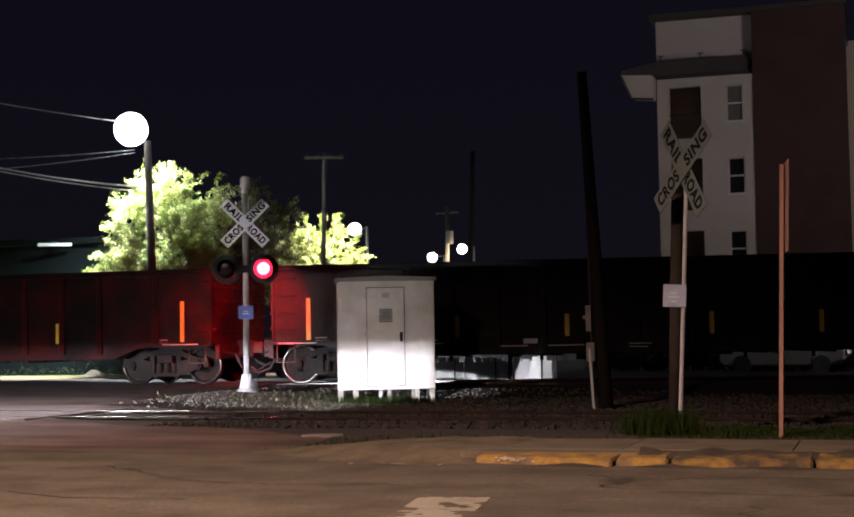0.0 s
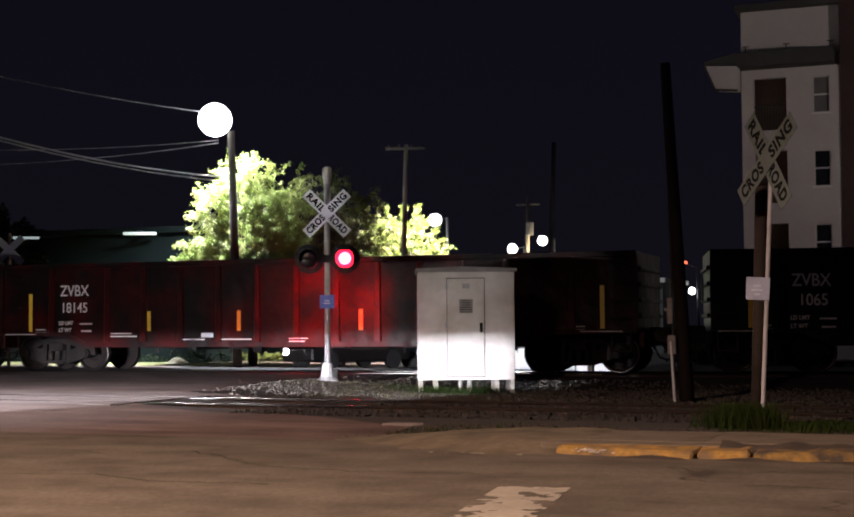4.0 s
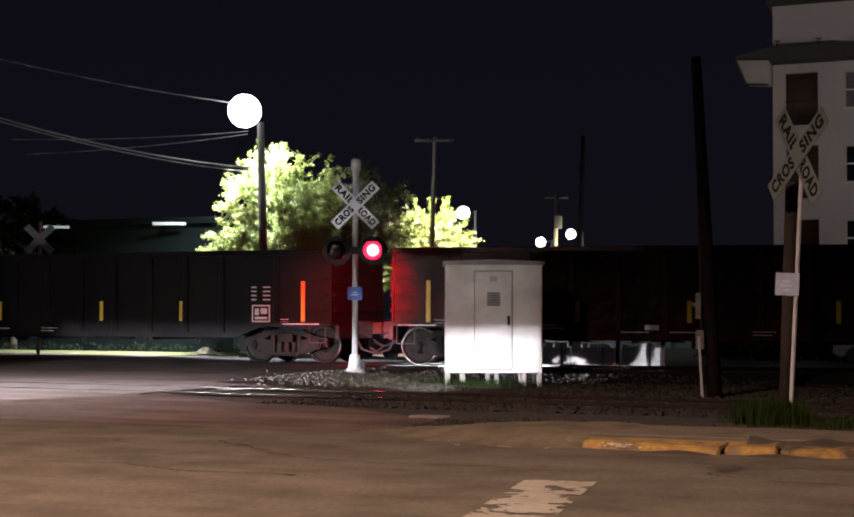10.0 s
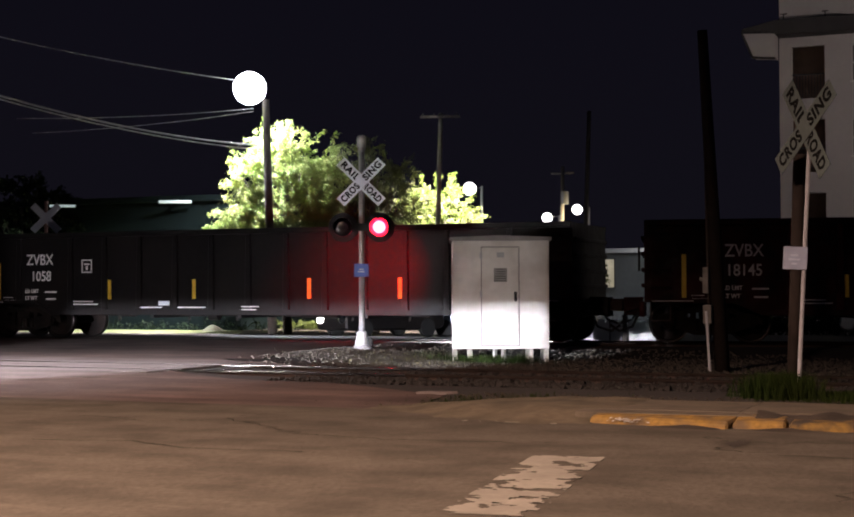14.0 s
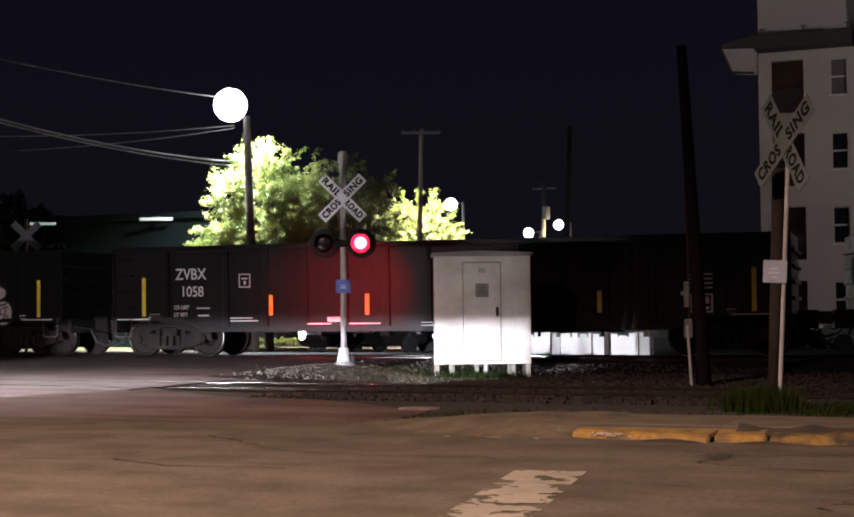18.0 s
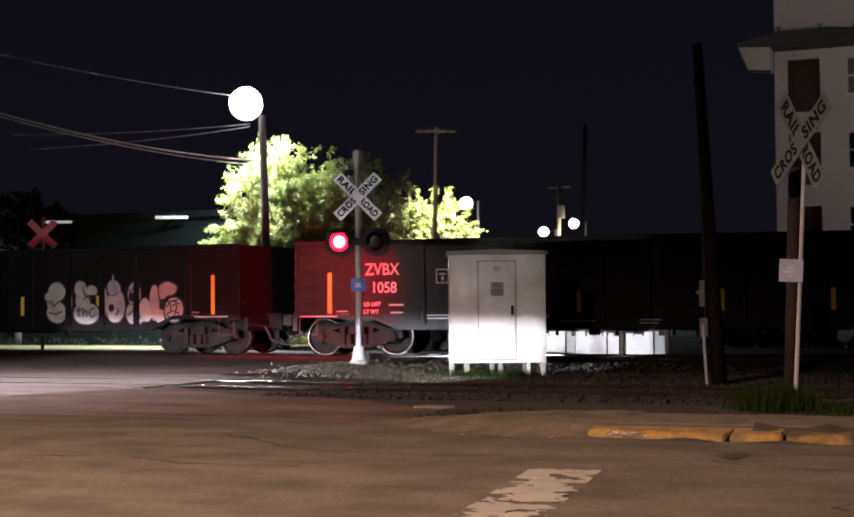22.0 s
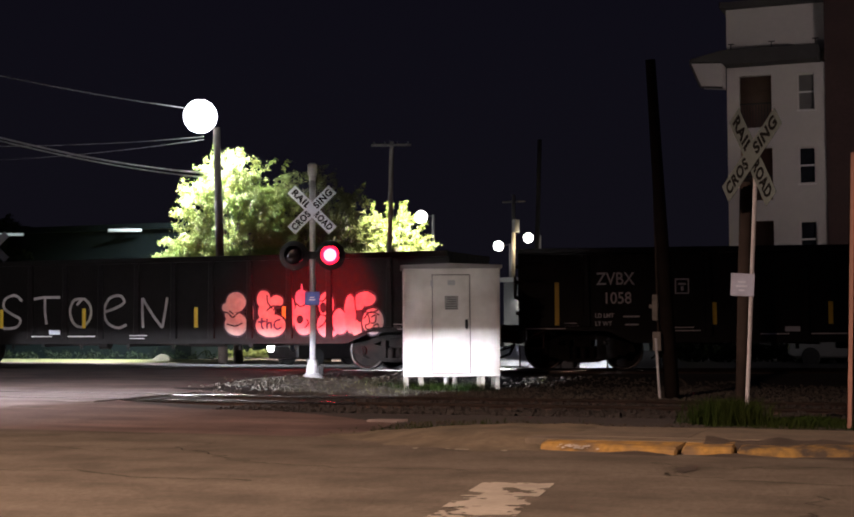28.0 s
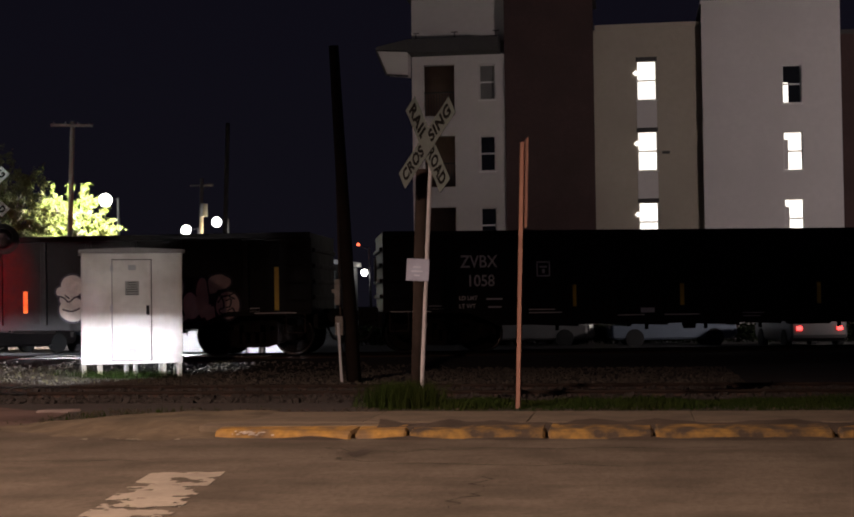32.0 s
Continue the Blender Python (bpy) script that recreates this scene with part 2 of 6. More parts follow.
M = dict(
    asphalt=shade("old_asphalt", (0.127, 0.113, 0.09), 0.92, vary=0.45, fine=20, coarse=1.5, bump=1.0, streak=0.24, gloss=0.12),
    crossing=shade("crossing_asphalt", (0.165, 0.118, 0.105), 0.8, vary=0.5, fine=26, coarse=0.9, bump=0.6, streak=0.45, gloss=0.22),
    tar=shade("dark_crack_tar", (0.02, 0.018, 0.016), 0.95, vary=0.3, bump=0, gloss=0.05),
    # dirt colour darkened in place of missing lamp light on the track bed
    dirt=shade("darkened_dirt_and_gravel", (0.024, 0.021, 0.019), 0.95, vary=0.5, fine=12, coarse=0.5, bump=0.6),
    panel=shade("pale_crossing_panel", (0.17, 0.14, 0.132), 0.75, vary=0.4, fine=22, coarse=1.4, bump=0.4, streak=0.35),
    # pole wood lightened, in place of lamp light falling on the poles
    pale_pole=shade("lit_pale_pole", (0.36, 0.33, 0.29), 0.9, vary=0.3, fine=14, coarse=2.5),
    concrete=shade("worn_concrete", (0.125, 0.104, 0.073), 0.9, vary=0.5, fine=16, coarse=2.2, bump=0.8),
    yellow_kerb=shade("worn_yellow_kerb_paint", (0.29, 0.17, 0.032), 0.85, vary=0.75, fine=22, coarse=5.5, bump=1.0, second=(0.085, 0.062, 0.04)),
    kerb_dirt=shade("dirty_worn_kerb_paint", (0.045, 0.034, 0.023), 0.9, vary=0.6, fine=20, coarse=5.5, bump=1.0, second=(0.23, 0.14, 0.028)),
    soil=shade("dark_loose_soil", (0.045, 0.034, 0.024), 0.95, vary=0.5, fine=14, coarse=2.2, bump=0.8),
    mound=shade("trodden_brown_dirt", (0.12, 0.097, 0.063), 0.95, vary=0.5, fine=12, coarse=2.2, bump=0.8, second=(0.05, 0.043, 0.026)),
    # paler than the asphalt: lamp light put into the road colour
    apron=shade("light_pool_approach", (0.2, 0.165, 0.155), 0.85, vary=0.45, fine=16, coarse=1.1, bump=0.5, streak=0.4, gloss=0.2),
    road_paint=shade("worn_white_road_paint", (0.28, 0.262, 0.215), 0.85, vary=0.35, fine=18, coarse=2.5, bump=0.3),
    steel=shade("worn_rail_steel", (0.4, 0.38, 0.37), 0.18, 1.0, vary=0.25, fine=40, coarse=2, bump=0.05),
    dull_rail=shade("glintless_dark_rail", (0.026, 0.019, 0.016), 0.85, 0.0, vary=0.5, fine=20, coarse=2, gloss=0.1),
    rust=shade("rusty_steel", (0.06, 0.038, 0.03), 0.8, 0.1, vary=0.5, fine=20, coarse=2),
    tie=shade("creosoted_wood", (0.026, 0.021, 0.018), 0.9, vary=0.4, fine=20, coarse=3),
    ballast=shade("grey_ballast_stone", (0.1, 0.09, 0.075), 0.9, vary=0.5, fine=9, coarse=2.5, bump=0.3),
    galv=shade("galvanised_steel", (0.46, 0.46, 0.47), 0.5, 0.15, vary=0.2, fine=25, coarse=3, bump=0.05),
    white=shade("white_enamel", (0.74, 0.71, 0.66), 0.5, vary=0.16, fine=6, coarse=1.6, bump=0.05, second=(0.55, 0.51, 0.46)),
    white_roof=shade("weathered_grey_sheet", (0.3, 0.28, 0.27), 0.7, vary=0.25, fine=10, coarse=2),
    grey_label=shade("faded_grey_label", (0.3, 0.29, 0.27), 0.7, vary=0.35, fine=30, coarse=8),
    sign=shade("white_sign_sheeting", (0.76, 0.8, 0.86), 0.5, vary=0.1, fine=20, coarse=3, bump=0.02),
    # white sheeting darkened, in place of weaker lamp light on the blades
    dim_sign=shade("dimmed_sign_sheeting", (0.105, 0.13, 0.125), 0.6, vary=0.25, fine=20, coarse=4, bump=0.02),
    old_white=shade("weathered_white_paint", (0.36, 0.37, 0.4), 0.6, vary=0.3, fine=14, coarse=3, bump=0.05),
    concrete_bit=shade("pale_grit", (0.4, 0.37, 0.32), 0.9, vary=0.4, fine=20, coarse=4, bump=0),
    ink=shade("black_sign_ink", (0.008, 0.008, 0.008), 0.85, vary=0.2, bump=0, gloss=0.1),
    blue=shade("blue_sign_sheeting", (0.08, 0.16, 0.6), 0.45, vary=0.12, fine=20, coarse=5, bump=0.02),
    black=shade("black_signal_housing", (0.006, 0.006, 0.007), 0.75, vary=0.3, fine=20, coarse=4),
    lens_off=shade("unlit_lens_disc", (0.012, 0.004, 0.006), 0.2, vary=0.2, fine=30, coarse=6, bump=0.02),
    lens_core=shade("red_lamp_core", (0.6, 0.03, 0.03), 0.3, vary=0.02, bump=0, glow=(1.0, 0.03, 0.042), power=30),
    lens_halo=shade("red_lamp_halo", (0.5, 0.02, 0.02), 0.3, vary=0.02, bump=0, glow=(1.0, 0.006, 0.026), power=5),
    globe=shade("white_lamp_glare", (0.9, 0.9, 0.9), 0.3, vary=0.02, bump=0, glow=(0.93, 0.96, 1.0), power=9),
    far_lamp=shade("far_lamp_globe", (0.9, 0.9, 0.85), 0.3, vary=0.02, bump=0, glow=(1.0, 0.97, 0.88), power=6),
    tube=shade("dim_tube_glow", (0.7, 0.75, 0.72), 0.4, vary=0.05, bump=0, glow=(0.75, 0.9, 0.86), power=0.32),
    wood_pole=shade("weathered_pole_wood", (0.075, 0.06, 0.05), 0.9, vary=0.45, fine=14, coarse=2.5, bump=0.5),
    car_black=shade("black_railcar_paint", (0.0105, 0.0095, 0.0102), 0.48, vary=0.5, fine=7, coarse=0.9, bump=0.1, dent=0.3, second=(0.014, 0.0115, 0.011), gloss=0.16),
    car_brown=shade("grimy_oxide_railcar_paint", (0.012, 0.0075, 0.0075), 0.42, vary=0.5, fine=4, coarse=1.2, bump=0.12, dent=0.6, second=(0.05, 0.005, 0.005), gloss=0.13),
    # oxide paint, redder than the sheets: the lamps' red light is put in
    car_red=shade("red_lit_oxide_railcar_post", (0.06, 0.0065, 0.006), 0.3, vary=0.5, fine=7, coarse=2.2, bump=0.12, second=(0.02, 0.006, 0.006), gloss=0.2),
    car_grey=shade("dusty_black_railcar_paint", (0.0105, 0.0094, 0.0094), 0.55, vary=0.35, fine=6, coarse=0.8, bump=0.12, dent=0.35, second=(0.0115, 0.01, 0.0096), gloss=0.13),
    truck=shade("dusty_cast_steel", (0.0045, 0.0032, 0.0028), 0.8, 0.0, vary=0.5, fine=9, coarse=3.5, second=(0.017, 0.0115, 0.0095), gloss=0.2),
    wheel=shade("worn_wheel_steel", (0.0055, 0.0035, 0.003), 0.75, 0.0, vary=0.4, fine=12, coarse=4, second=(0.013, 0.0075, 0.006), gloss=0.2),
    tread=shade("bright_wheel_tread", (0.075, 0.066, 0.062), 0.3, 0.95, vary=0.15, bump=0),
    # base near full strength, in place of the light the tape throws back
    stripe=shade("yellow_reflective_tape", (1.0, 0.68, 0.07), 0.4, vary=0.12, fine=30, coarse=9, bump=0.02),
    stencil=shade("white_stencil_paint", (0.85, 0.83, 0.82), 0.6, vary=0.15, fine=30, coarse=6, bump=0),
    spray=shade("faint_white_spray_paint", (0.62, 0.6, 0.6), 0.7, vary=0.45, fine=12, coarse=3, bump=0),
    bubble=shade("pale_pink_spray_paint", (0.66, 0.58, 0.56), 0.65, vary=0.3, fine=6, coarse=2.5, bump=0, second=(0.42, 0.36, 0.4)),
    cream=shade("cream_white_spray_paint", (0.64, 0.6, 0.53), 0.65, vary=0.35, fine=9, coarse=3.5, bump=0, second=(0.44, 0.4, 0.36)),
    rose=shade("rosy_spray_paint", (0.64, 0.5, 0.47), 0.65, vary=0.35, fine=6, coarse=2.5, bump=0, second=(0.42, 0.3, 0.3)),
    pale_blue=shade("pale_blue_spray_paint", (0.4, 0.46, 0.6), 0.65, vary=0.3, fine=6, coarse=2.5, bump=0),
    dry_grass=shade("pale_dry_grass", (0.26, 0.26, 0.09), 0.95, vary=0.4, fine=9, coarse=0.8, bump=0.5),
    bubble_line=shade("dark_spray_outline", (0.02, 0.016, 0.03), 0.6, vary=0.2, bump=0),
    violet=shade("blue_violet_spray_paint", (0.05, 0.04, 0.16), 0.6, vary=0.3, bump=0),
    dark_pole=shade("tarred_pole_wood", (0.07, 0.055, 0.046), 0.9, vary=0.4, fine=14, coarse=2.5, bump=0.4),
    bark=shade("tree_bark", (0.09, 0.07, 0.055), 0.95, vary=0.4, fine=12, coarse=3, bump=0.6),
    leaf=shade("green_leaves", (0.2, 0.22, 0.06), 0.6, vary=0.5, fine=3, coarse=0.9, bump=0, second=(0.12, 0.165, 0.03)),
    # the green leaves at half tone; shade is put into the colour
    dark_leaf=shade("shaded_olive_leaves", (0.1, 0.105, 0.03), 0.65, vary=0.5, fine=3, coarse=0.9, bump=0),
    # leaves painted near black, so hedges look unlit where lamps reach them
    shrub=shade("unlit_shrub_leaves", (0.022, 0.03, 0.014), 0.8, vary=0.5, fine=3, coarse=0.9, bump=0, gloss=0.1),
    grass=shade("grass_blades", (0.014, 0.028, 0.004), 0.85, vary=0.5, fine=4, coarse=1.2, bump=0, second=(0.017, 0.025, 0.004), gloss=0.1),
    siding=shade("white_house_siding", (0.44, 0.4, 0.37), 0.8, vary=0.1, fine=4, coarse=0.4, bump=0.1),
    beige=shade("beige_render", (0.34, 0.29, 0.23), 0.85, vary=0.12, fine=5, coarse=0.4, bump=0.15),
    pale=shade("pale_grey_render", (0.52, 0.48, 0.46), 0.85, vary=0.1, fine=5, coarse=0.4, bump=0.15),
    brick=shade("dark_red_brick", (0.052, 0.026, 0.023), 0.9, vary=0.35, fine=9, coarse=0.6, bump=0.4),
    roof=shade("dark_roof_edge", (0.045, 0.04, 0.038), 0.8, vary=0.3, fine=8, coarse=1),
    frame=shade("white_window_frame", (0.6, 0.58, 0.55), 0.6, vary=0.1, fine=9, coarse=2),
    glass=shade("dark_window_glass", (0.012, 0.013, 0.016), 0.08, vary=0.2, bump=0),
    dim_pane=shade("grey_window_blind", (0.1, 0.092, 0.085), 0.5, vary=0.15, fine=6, coarse=2, bump=0),
    lit=shade("lit_window_blind", (0.8, 0.78, 0.7), 0.7, vary=0.1, fine=6, coarse=1.5, bump=0, glow=(1.0, 0.93, 0.8), power=1.6),
    balcony=shade("brown_balcony_wall", (0.16, 0.09, 0.065), 0.85, vary=0.3, fine=5, coarse=1),
    # lack of light put into the colour: green walls and roof near black
    shed=shade("unlit_green_steel_cladding", (0.004, 0.007, 0.0065), 0.7, vary=0.3, fine=6, coarse=0.5, gloss=0.1),
    store_wall=shade("grey_store_wall", (0.13, 0.13, 0.125), 0.85, vary=0.2, fine=5, coarse=0.8),
    shop_glow=shade("lit_shop_window", (0.5, 0.45, 0.35), 0.4, vary=0.6, fine=2.5, coarse=1.4, bump=0, glow=(1.0, 0.86, 0.55), power=0.22),
    lot_white=shade("white_painted_wall", (0.8, 0.8, 0.78), 0.7, vary=0.12, fine=5, coarse=0.8),
    car_paint=shade("silver_blue_car_paint", (0.3, 0.36, 0.44), 0.25, 0.5, vary=0.1, fine=20, coarse=2, bump=0, coat=0.6),
    # silver paint darkened to grey in place of dim light on the cars
    car_silver=shade("darkened_silver_car_paint", (0.2, 0.195, 0.19), 0.35, 0.2, vary=0.1, fine=20, coarse=2, bump=0, coat=0.4),
    tyre=shade("tyre_rubber", (0.02, 0.02, 0.02), 0.85, vary=0.3),
    headlamp=shade("lit_headlamp", (0.9, 0.9, 0.9), 0.2, vary=0.02, bump=0, glow=(1.0, 0.96, 0.88), power=25),
    beacon=shade("small_red_beacon", (0.5, 0.05, 0.03), 0.3, vary=0.02, bump=0, glow=(1.0, 0.12, 0.05), power=3),
    tail=shade("lit_tail_lamp", (0.5, 0.02, 0.02), 0.2, vary=0.02, bump=0, glow=(1.0, 0.06, 0.05), power=4),
    black_wood=shade("tarred_black_wood", (0.03, 0.023, 0.02), 0.9, vary=0.4, fine=14, coarse=2.5, bump=0.4, gloss=0.15),
    old_plate=shade("bluish_weathered_plate", (0.27, 0.31, 0.42), 0.6, vary=0.25, fine=14, coarse=5, bump=0.03),
    # cable lightened so it looks lit white by the street lamp
    bright_cable=shade("lit_pale_cable", (0.55, 0.55, 0.57), 0.45, 0.3, vary=0.2, fine=8, coarse=2, bump=0),
    sand=shade("pale_sandy_soil", (0.3, 0.26, 0.19), 0.95, vary=0.35, fine=9, coarse=2, bump=0.6),
    cable=shade("dusty_cable", (0.1, 0.1, 0.11), 0.5, vary=0.2, bump=0),
    rust_post=shade("rusty_sign_post", (0.3, 0.16, 0.12), 0.75, vary=0.3, fine=12, coarse=3),
)
for name in ("leaf", "dark_leaf"):
    # light shines through thin leaves
    nodes, links = M[name].node_tree.nodes, M[name].node_tree.links
    thin, both = nodes.new("ShaderNodeBsdfTranslucent"), nodes.new("ShaderNodeMixShader")
    both.inputs[0].default_value = 0.4
    links.new(nodes["Principled BSDF"].inputs["Base Color"].links[0].from_socket, thin.inputs["Color"])
    links.new(nodes["Principled BSDF"].outputs[0], both.inputs[1])
    links.new(thin.outputs[0], both.inputs[2])
    links.new(both.outputs[0], nodes["Material Output"].inputs["Surface"])

# ---------------------------------------------------------------- mesh helpers


def box(bm, x0, x1, y0, y1, z0, z1):
    v = [bm.verts.new((x, y, z)) for x in (x0, x1) for y in (y0, y1) for z in (z0, z1)]
    for f in ((0, 1, 3, 2), (4, 6, 7, 5), (0, 4, 5, 1), (2, 3, 7, 6), (0, 2, 6, 4), (1, 5, 7, 3)):
        bm.faces.new([v[i] for i in f])
    return v


def obox(bm, m, sx, sy, sz):
    """A box of that size centred on the pose m."""
    for v in box(bm, -sx / 2, sx / 2, -sy / 2, sy / 2, -sz / 2, sz / 2):
        v.co = m @ v.co


def rod(bm, p, q, r, r2=None, seg=10):
    p, q = Vector(p), Vector(q)
    r2 = r if r2 is None else r2
    turn = (q - p).to_track_quat("Z", "Y").to_matrix()
    rings = []
    for c, rr in ((p, r), (q, r2)):
        rings.append([bm.verts.new(c + turn @ Vector((rr * math.cos(2 * math.pi * i / seg), rr * math.sin(2 * math.pi * i / seg), 0))) for i in range(seg)])
    for i in range(seg):
        bm.faces.new((rings[0][i], rings[0][(i + 1) % seg], rings[1][(i + 1) % seg], rings[1][i]))
    bm.faces.new(rings[0][::-1])
    bm.faces.new(rings[1])


def tube(bm, pts, r, seg=6):
    """One continuous round bar through points."""
    rings = []
    for i, p in enumerate(pts):
        turn = (pts[min(i + 1, len(pts) - 1)] - pts[max(i - 1, 0)]).to_track_quat("Z", "Y").to_matrix()
        rings.append([bm.verts.new(p + turn @ Vector((r * math.cos(2 * math.pi * k / seg), r * math.sin(2 * math.pi * k / seg), 0))) for k in range(seg)])
    for a, b in zip(rings, rings[1:]):
        for k in range(seg):
            bm.faces.new((a[k], a[(k + 1) % seg], b[(k + 1) % seg], b[k]))
    bm.faces.new(rings[0][::-1])
    bm.faces.new(rings[-1])


def lathe(bm, m, profile, seg=20, ring=False):
    """Turns (radius, height) pairs about the local z axis of m."""
    rings = []
    for r, h in profile:
        rings.append([bm.verts.new(m @ Vector((r * math.cos(2 * math.pi * i / seg), r * math.sin(2 * math.pi * i / seg), h))) for i in range(seg)])
    for a, b in zip(rings, rings[1:] + (rings[:1] if ring else [])):
        for i in range(seg):
            bm.faces.new((a[i], a[(i + 1) % seg], b[(i + 1) % seg], b[i]))
    if not ring:
        bm.faces.new(rings[0][::-1])
        bm.faces.new(rings[-1])


def prism(bm, outline, y0, y1):
    """An outline in x and z, pushed through from y0 to y1."""
    a = [bm.verts.new((x, y0, z)) for x, z in outline]
    b = [bm.verts.new((x, y1, z)) for x, z in outline]
    bm.faces.new(a)
    bm.faces.new(b[::-1])
    for i in range(len(a)):
        j = (i + 1) % len(a)
        bm.faces.new((a[j], a[i], b[i], b[j]))


def mesh_of(name, bm, material, smooth=False, bevel=0.0):
    if bevel:
        bmesh.ops.bevel(bm, geom=bm.edges[:], offset=bevel, segments=1, affect="EDGES", clamp_overlap=True)
    bmesh.ops.recalc_face_normals(bm, faces=bm.faces[:])
    data = bpy.data.meshes.new(name)
    bm.to_mesh(data)
    bm.free()
    data.materials.append(M[material])
    if smooth:
        for p in data.polygons:
            p.use_smooth = True
    return data


def part(name, bm, material, parent, label="", smooth=False, bevel=0.0):
    ob = new(name, mesh_of(name, bm, material, smooth, bevel))
    ob.parent = parent
    return tagged(ob, label)


def thing(name, m, label, category, group="", kind=""):
    ob = new(name)
    ob.empty_display_size = 0.2
    ob.matrix_world = m
    return tagged(ob, label, category, group, kind)


def solid(name, bm, material, label="", category="", group="", kind="", smooth=False, bevel=0.0, m=None):
    ob = new(name, mesh_of(name, bm, material, smooth, bevel))
    if m is not None:
        ob.matrix_world = m
    return tagged(ob, label, category, group, kind)


def lettering(name, words, size, m, material, parent, depth=0.004, align="LEFT", wide=1.0, bold=0.0):
    """Words in the built-in font as a mesh, in the local x-y plane of m."""
    curve = bpy.data.curves.new(name, "FONT")
    curve.body, curve.size, curve.extrude, curve.align_x, curve.offset = words, size, depth, align, bold
    tmp = bpy.data.objects.new(name, curve)
    data = bpy.data.meshes.new_from_object(tmp)
    bpy.data.objects.remove(tmp)
    data.transform(m @ Matrix.Diagonal((wide, 1, 1, 1)))
    data.materials.clear()
    data.materials.append(M[material])
    ob = new(name, data)
    ob.parent = parent
    return ob


def ease(a, b, v):
    t = min(1, max(0, (v - a) / (b - a)))
    return t * t * (3 - 2 * t)


rng = random.Random(7)
# ---------------------------------------------------------------- ground


def street_z(y):
    return -0.08 + 0.06 * ease(13.5, 17.0, y) - 0.32 * ease(33.5, 43.0, y)


def verge_z(y):
    z = -0.1 + 0.11 * ease(13.6, 14.6, y) - 0.09 * ease(15.4, 17.0, y) - 0.2 * ease(19.8, 21.5, y)
    return z + 0.2 * ease(28.0, 29.6, y) - 0.26 * ease(32.6, 35.0, y)


def bend(x):
    """The far track is straight over the street and curves away from it further on."""
    return 0.6 * math.log1p(math.exp(min(30.0, (x + 9.5) / 2.5)))


def ground_z(x, y):
    """Height of the ground: the crossing street on one side, the track bed and verge on the other."""
    shift = 0.12 * (y - 24) + 1.7 * (1 - ease(20.5, 22.5, y))
    side = ease(-13.6 + shift, -10.6 + shift, x) if y > 15 else ease(-6.4, -5.2, x)
    if 15 < y < 17:
        k = ease(15, 17, y)
        side = (1 - k) * ease(-6.4, -5.2, x) + k * side
    if y < 13.2:
        return -0.08
    far = ease(42, 60, y)
    z = street_z(y) * (1 - side) + verge_z(y - bend(x) * ease(21.0, 27.5, y)) * side
    if -13.5 < x < -7 and 20 < y < 29:
        z += 0.03 * math.exp(-((x + 11.6) / 1.6) ** 2 - ((y - 25.5) / 2.2) ** 2)
    return z * (1 - far) - 0.42 * far


def sheet(xs, ys, zf, lift=0.0):
    bm = bmesh.new()
    grid = [[bm.verts.new((x, y, zf(x, y) + lift)) for x in xs] for y in ys]
    for a, b in zip(grid, grid[1:]):
        for i in range(len(xs) - 1):
            bm.faces.new((a[i], a[i + 1], b[i + 1], b[i]))
    return bm


def steps(a, b, d):
    n = max(1, round((b - a) / d))
    return [a + (b - a) * i / n for i in range(n + 1)]


gx = [-2500, -600, -200] + steps(-90, -30, 5) + steps(-29, 12, 0.5) + [16, 22, 30, 45, 70, 200, 600, 2500]
gy = [-1500, -300, -60, -20, -5, 3] + steps(6, 36, 0.4) + [38, 40, 42, 44, 47, 50, 55, 60, 70, 100, 200, 500, 2500]
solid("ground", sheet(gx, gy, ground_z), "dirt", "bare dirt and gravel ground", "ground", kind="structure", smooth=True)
solid("road", sheet(steps(-60, 40, 2), steps(-6, 13.1, 0.9), lambda x, y: -0.08, 0.014), "asphalt", "old patched brown asphalt street with cracks", "road", kind="structure")


bm = bmesh.new()
rows_y = steps(13.1, 60, 0.5)
prev = None
for y in rows_y:
    right = -5.9 - 6.6 * ease(14.2, 19.0, y) - 0.12 * max(0, y - 19) + 0.1 * math.sin(y * 3.1)
    xs = [-44 + (right + 44) * k / 40 for k in range(41)]
    line = [bm.verts.new((x, y, ground_z(x, y) + 0.014)) for x in xs]
    if prev:
        for i in range(40):
            bm.faces.new((prev[i], prev[i + 1], line[i + 1], line[i]))
    prev = line
solid("road", bm, "crossing", "dark worn asphalt of the street over the tracks", "road", kind="structure", smooth=True)


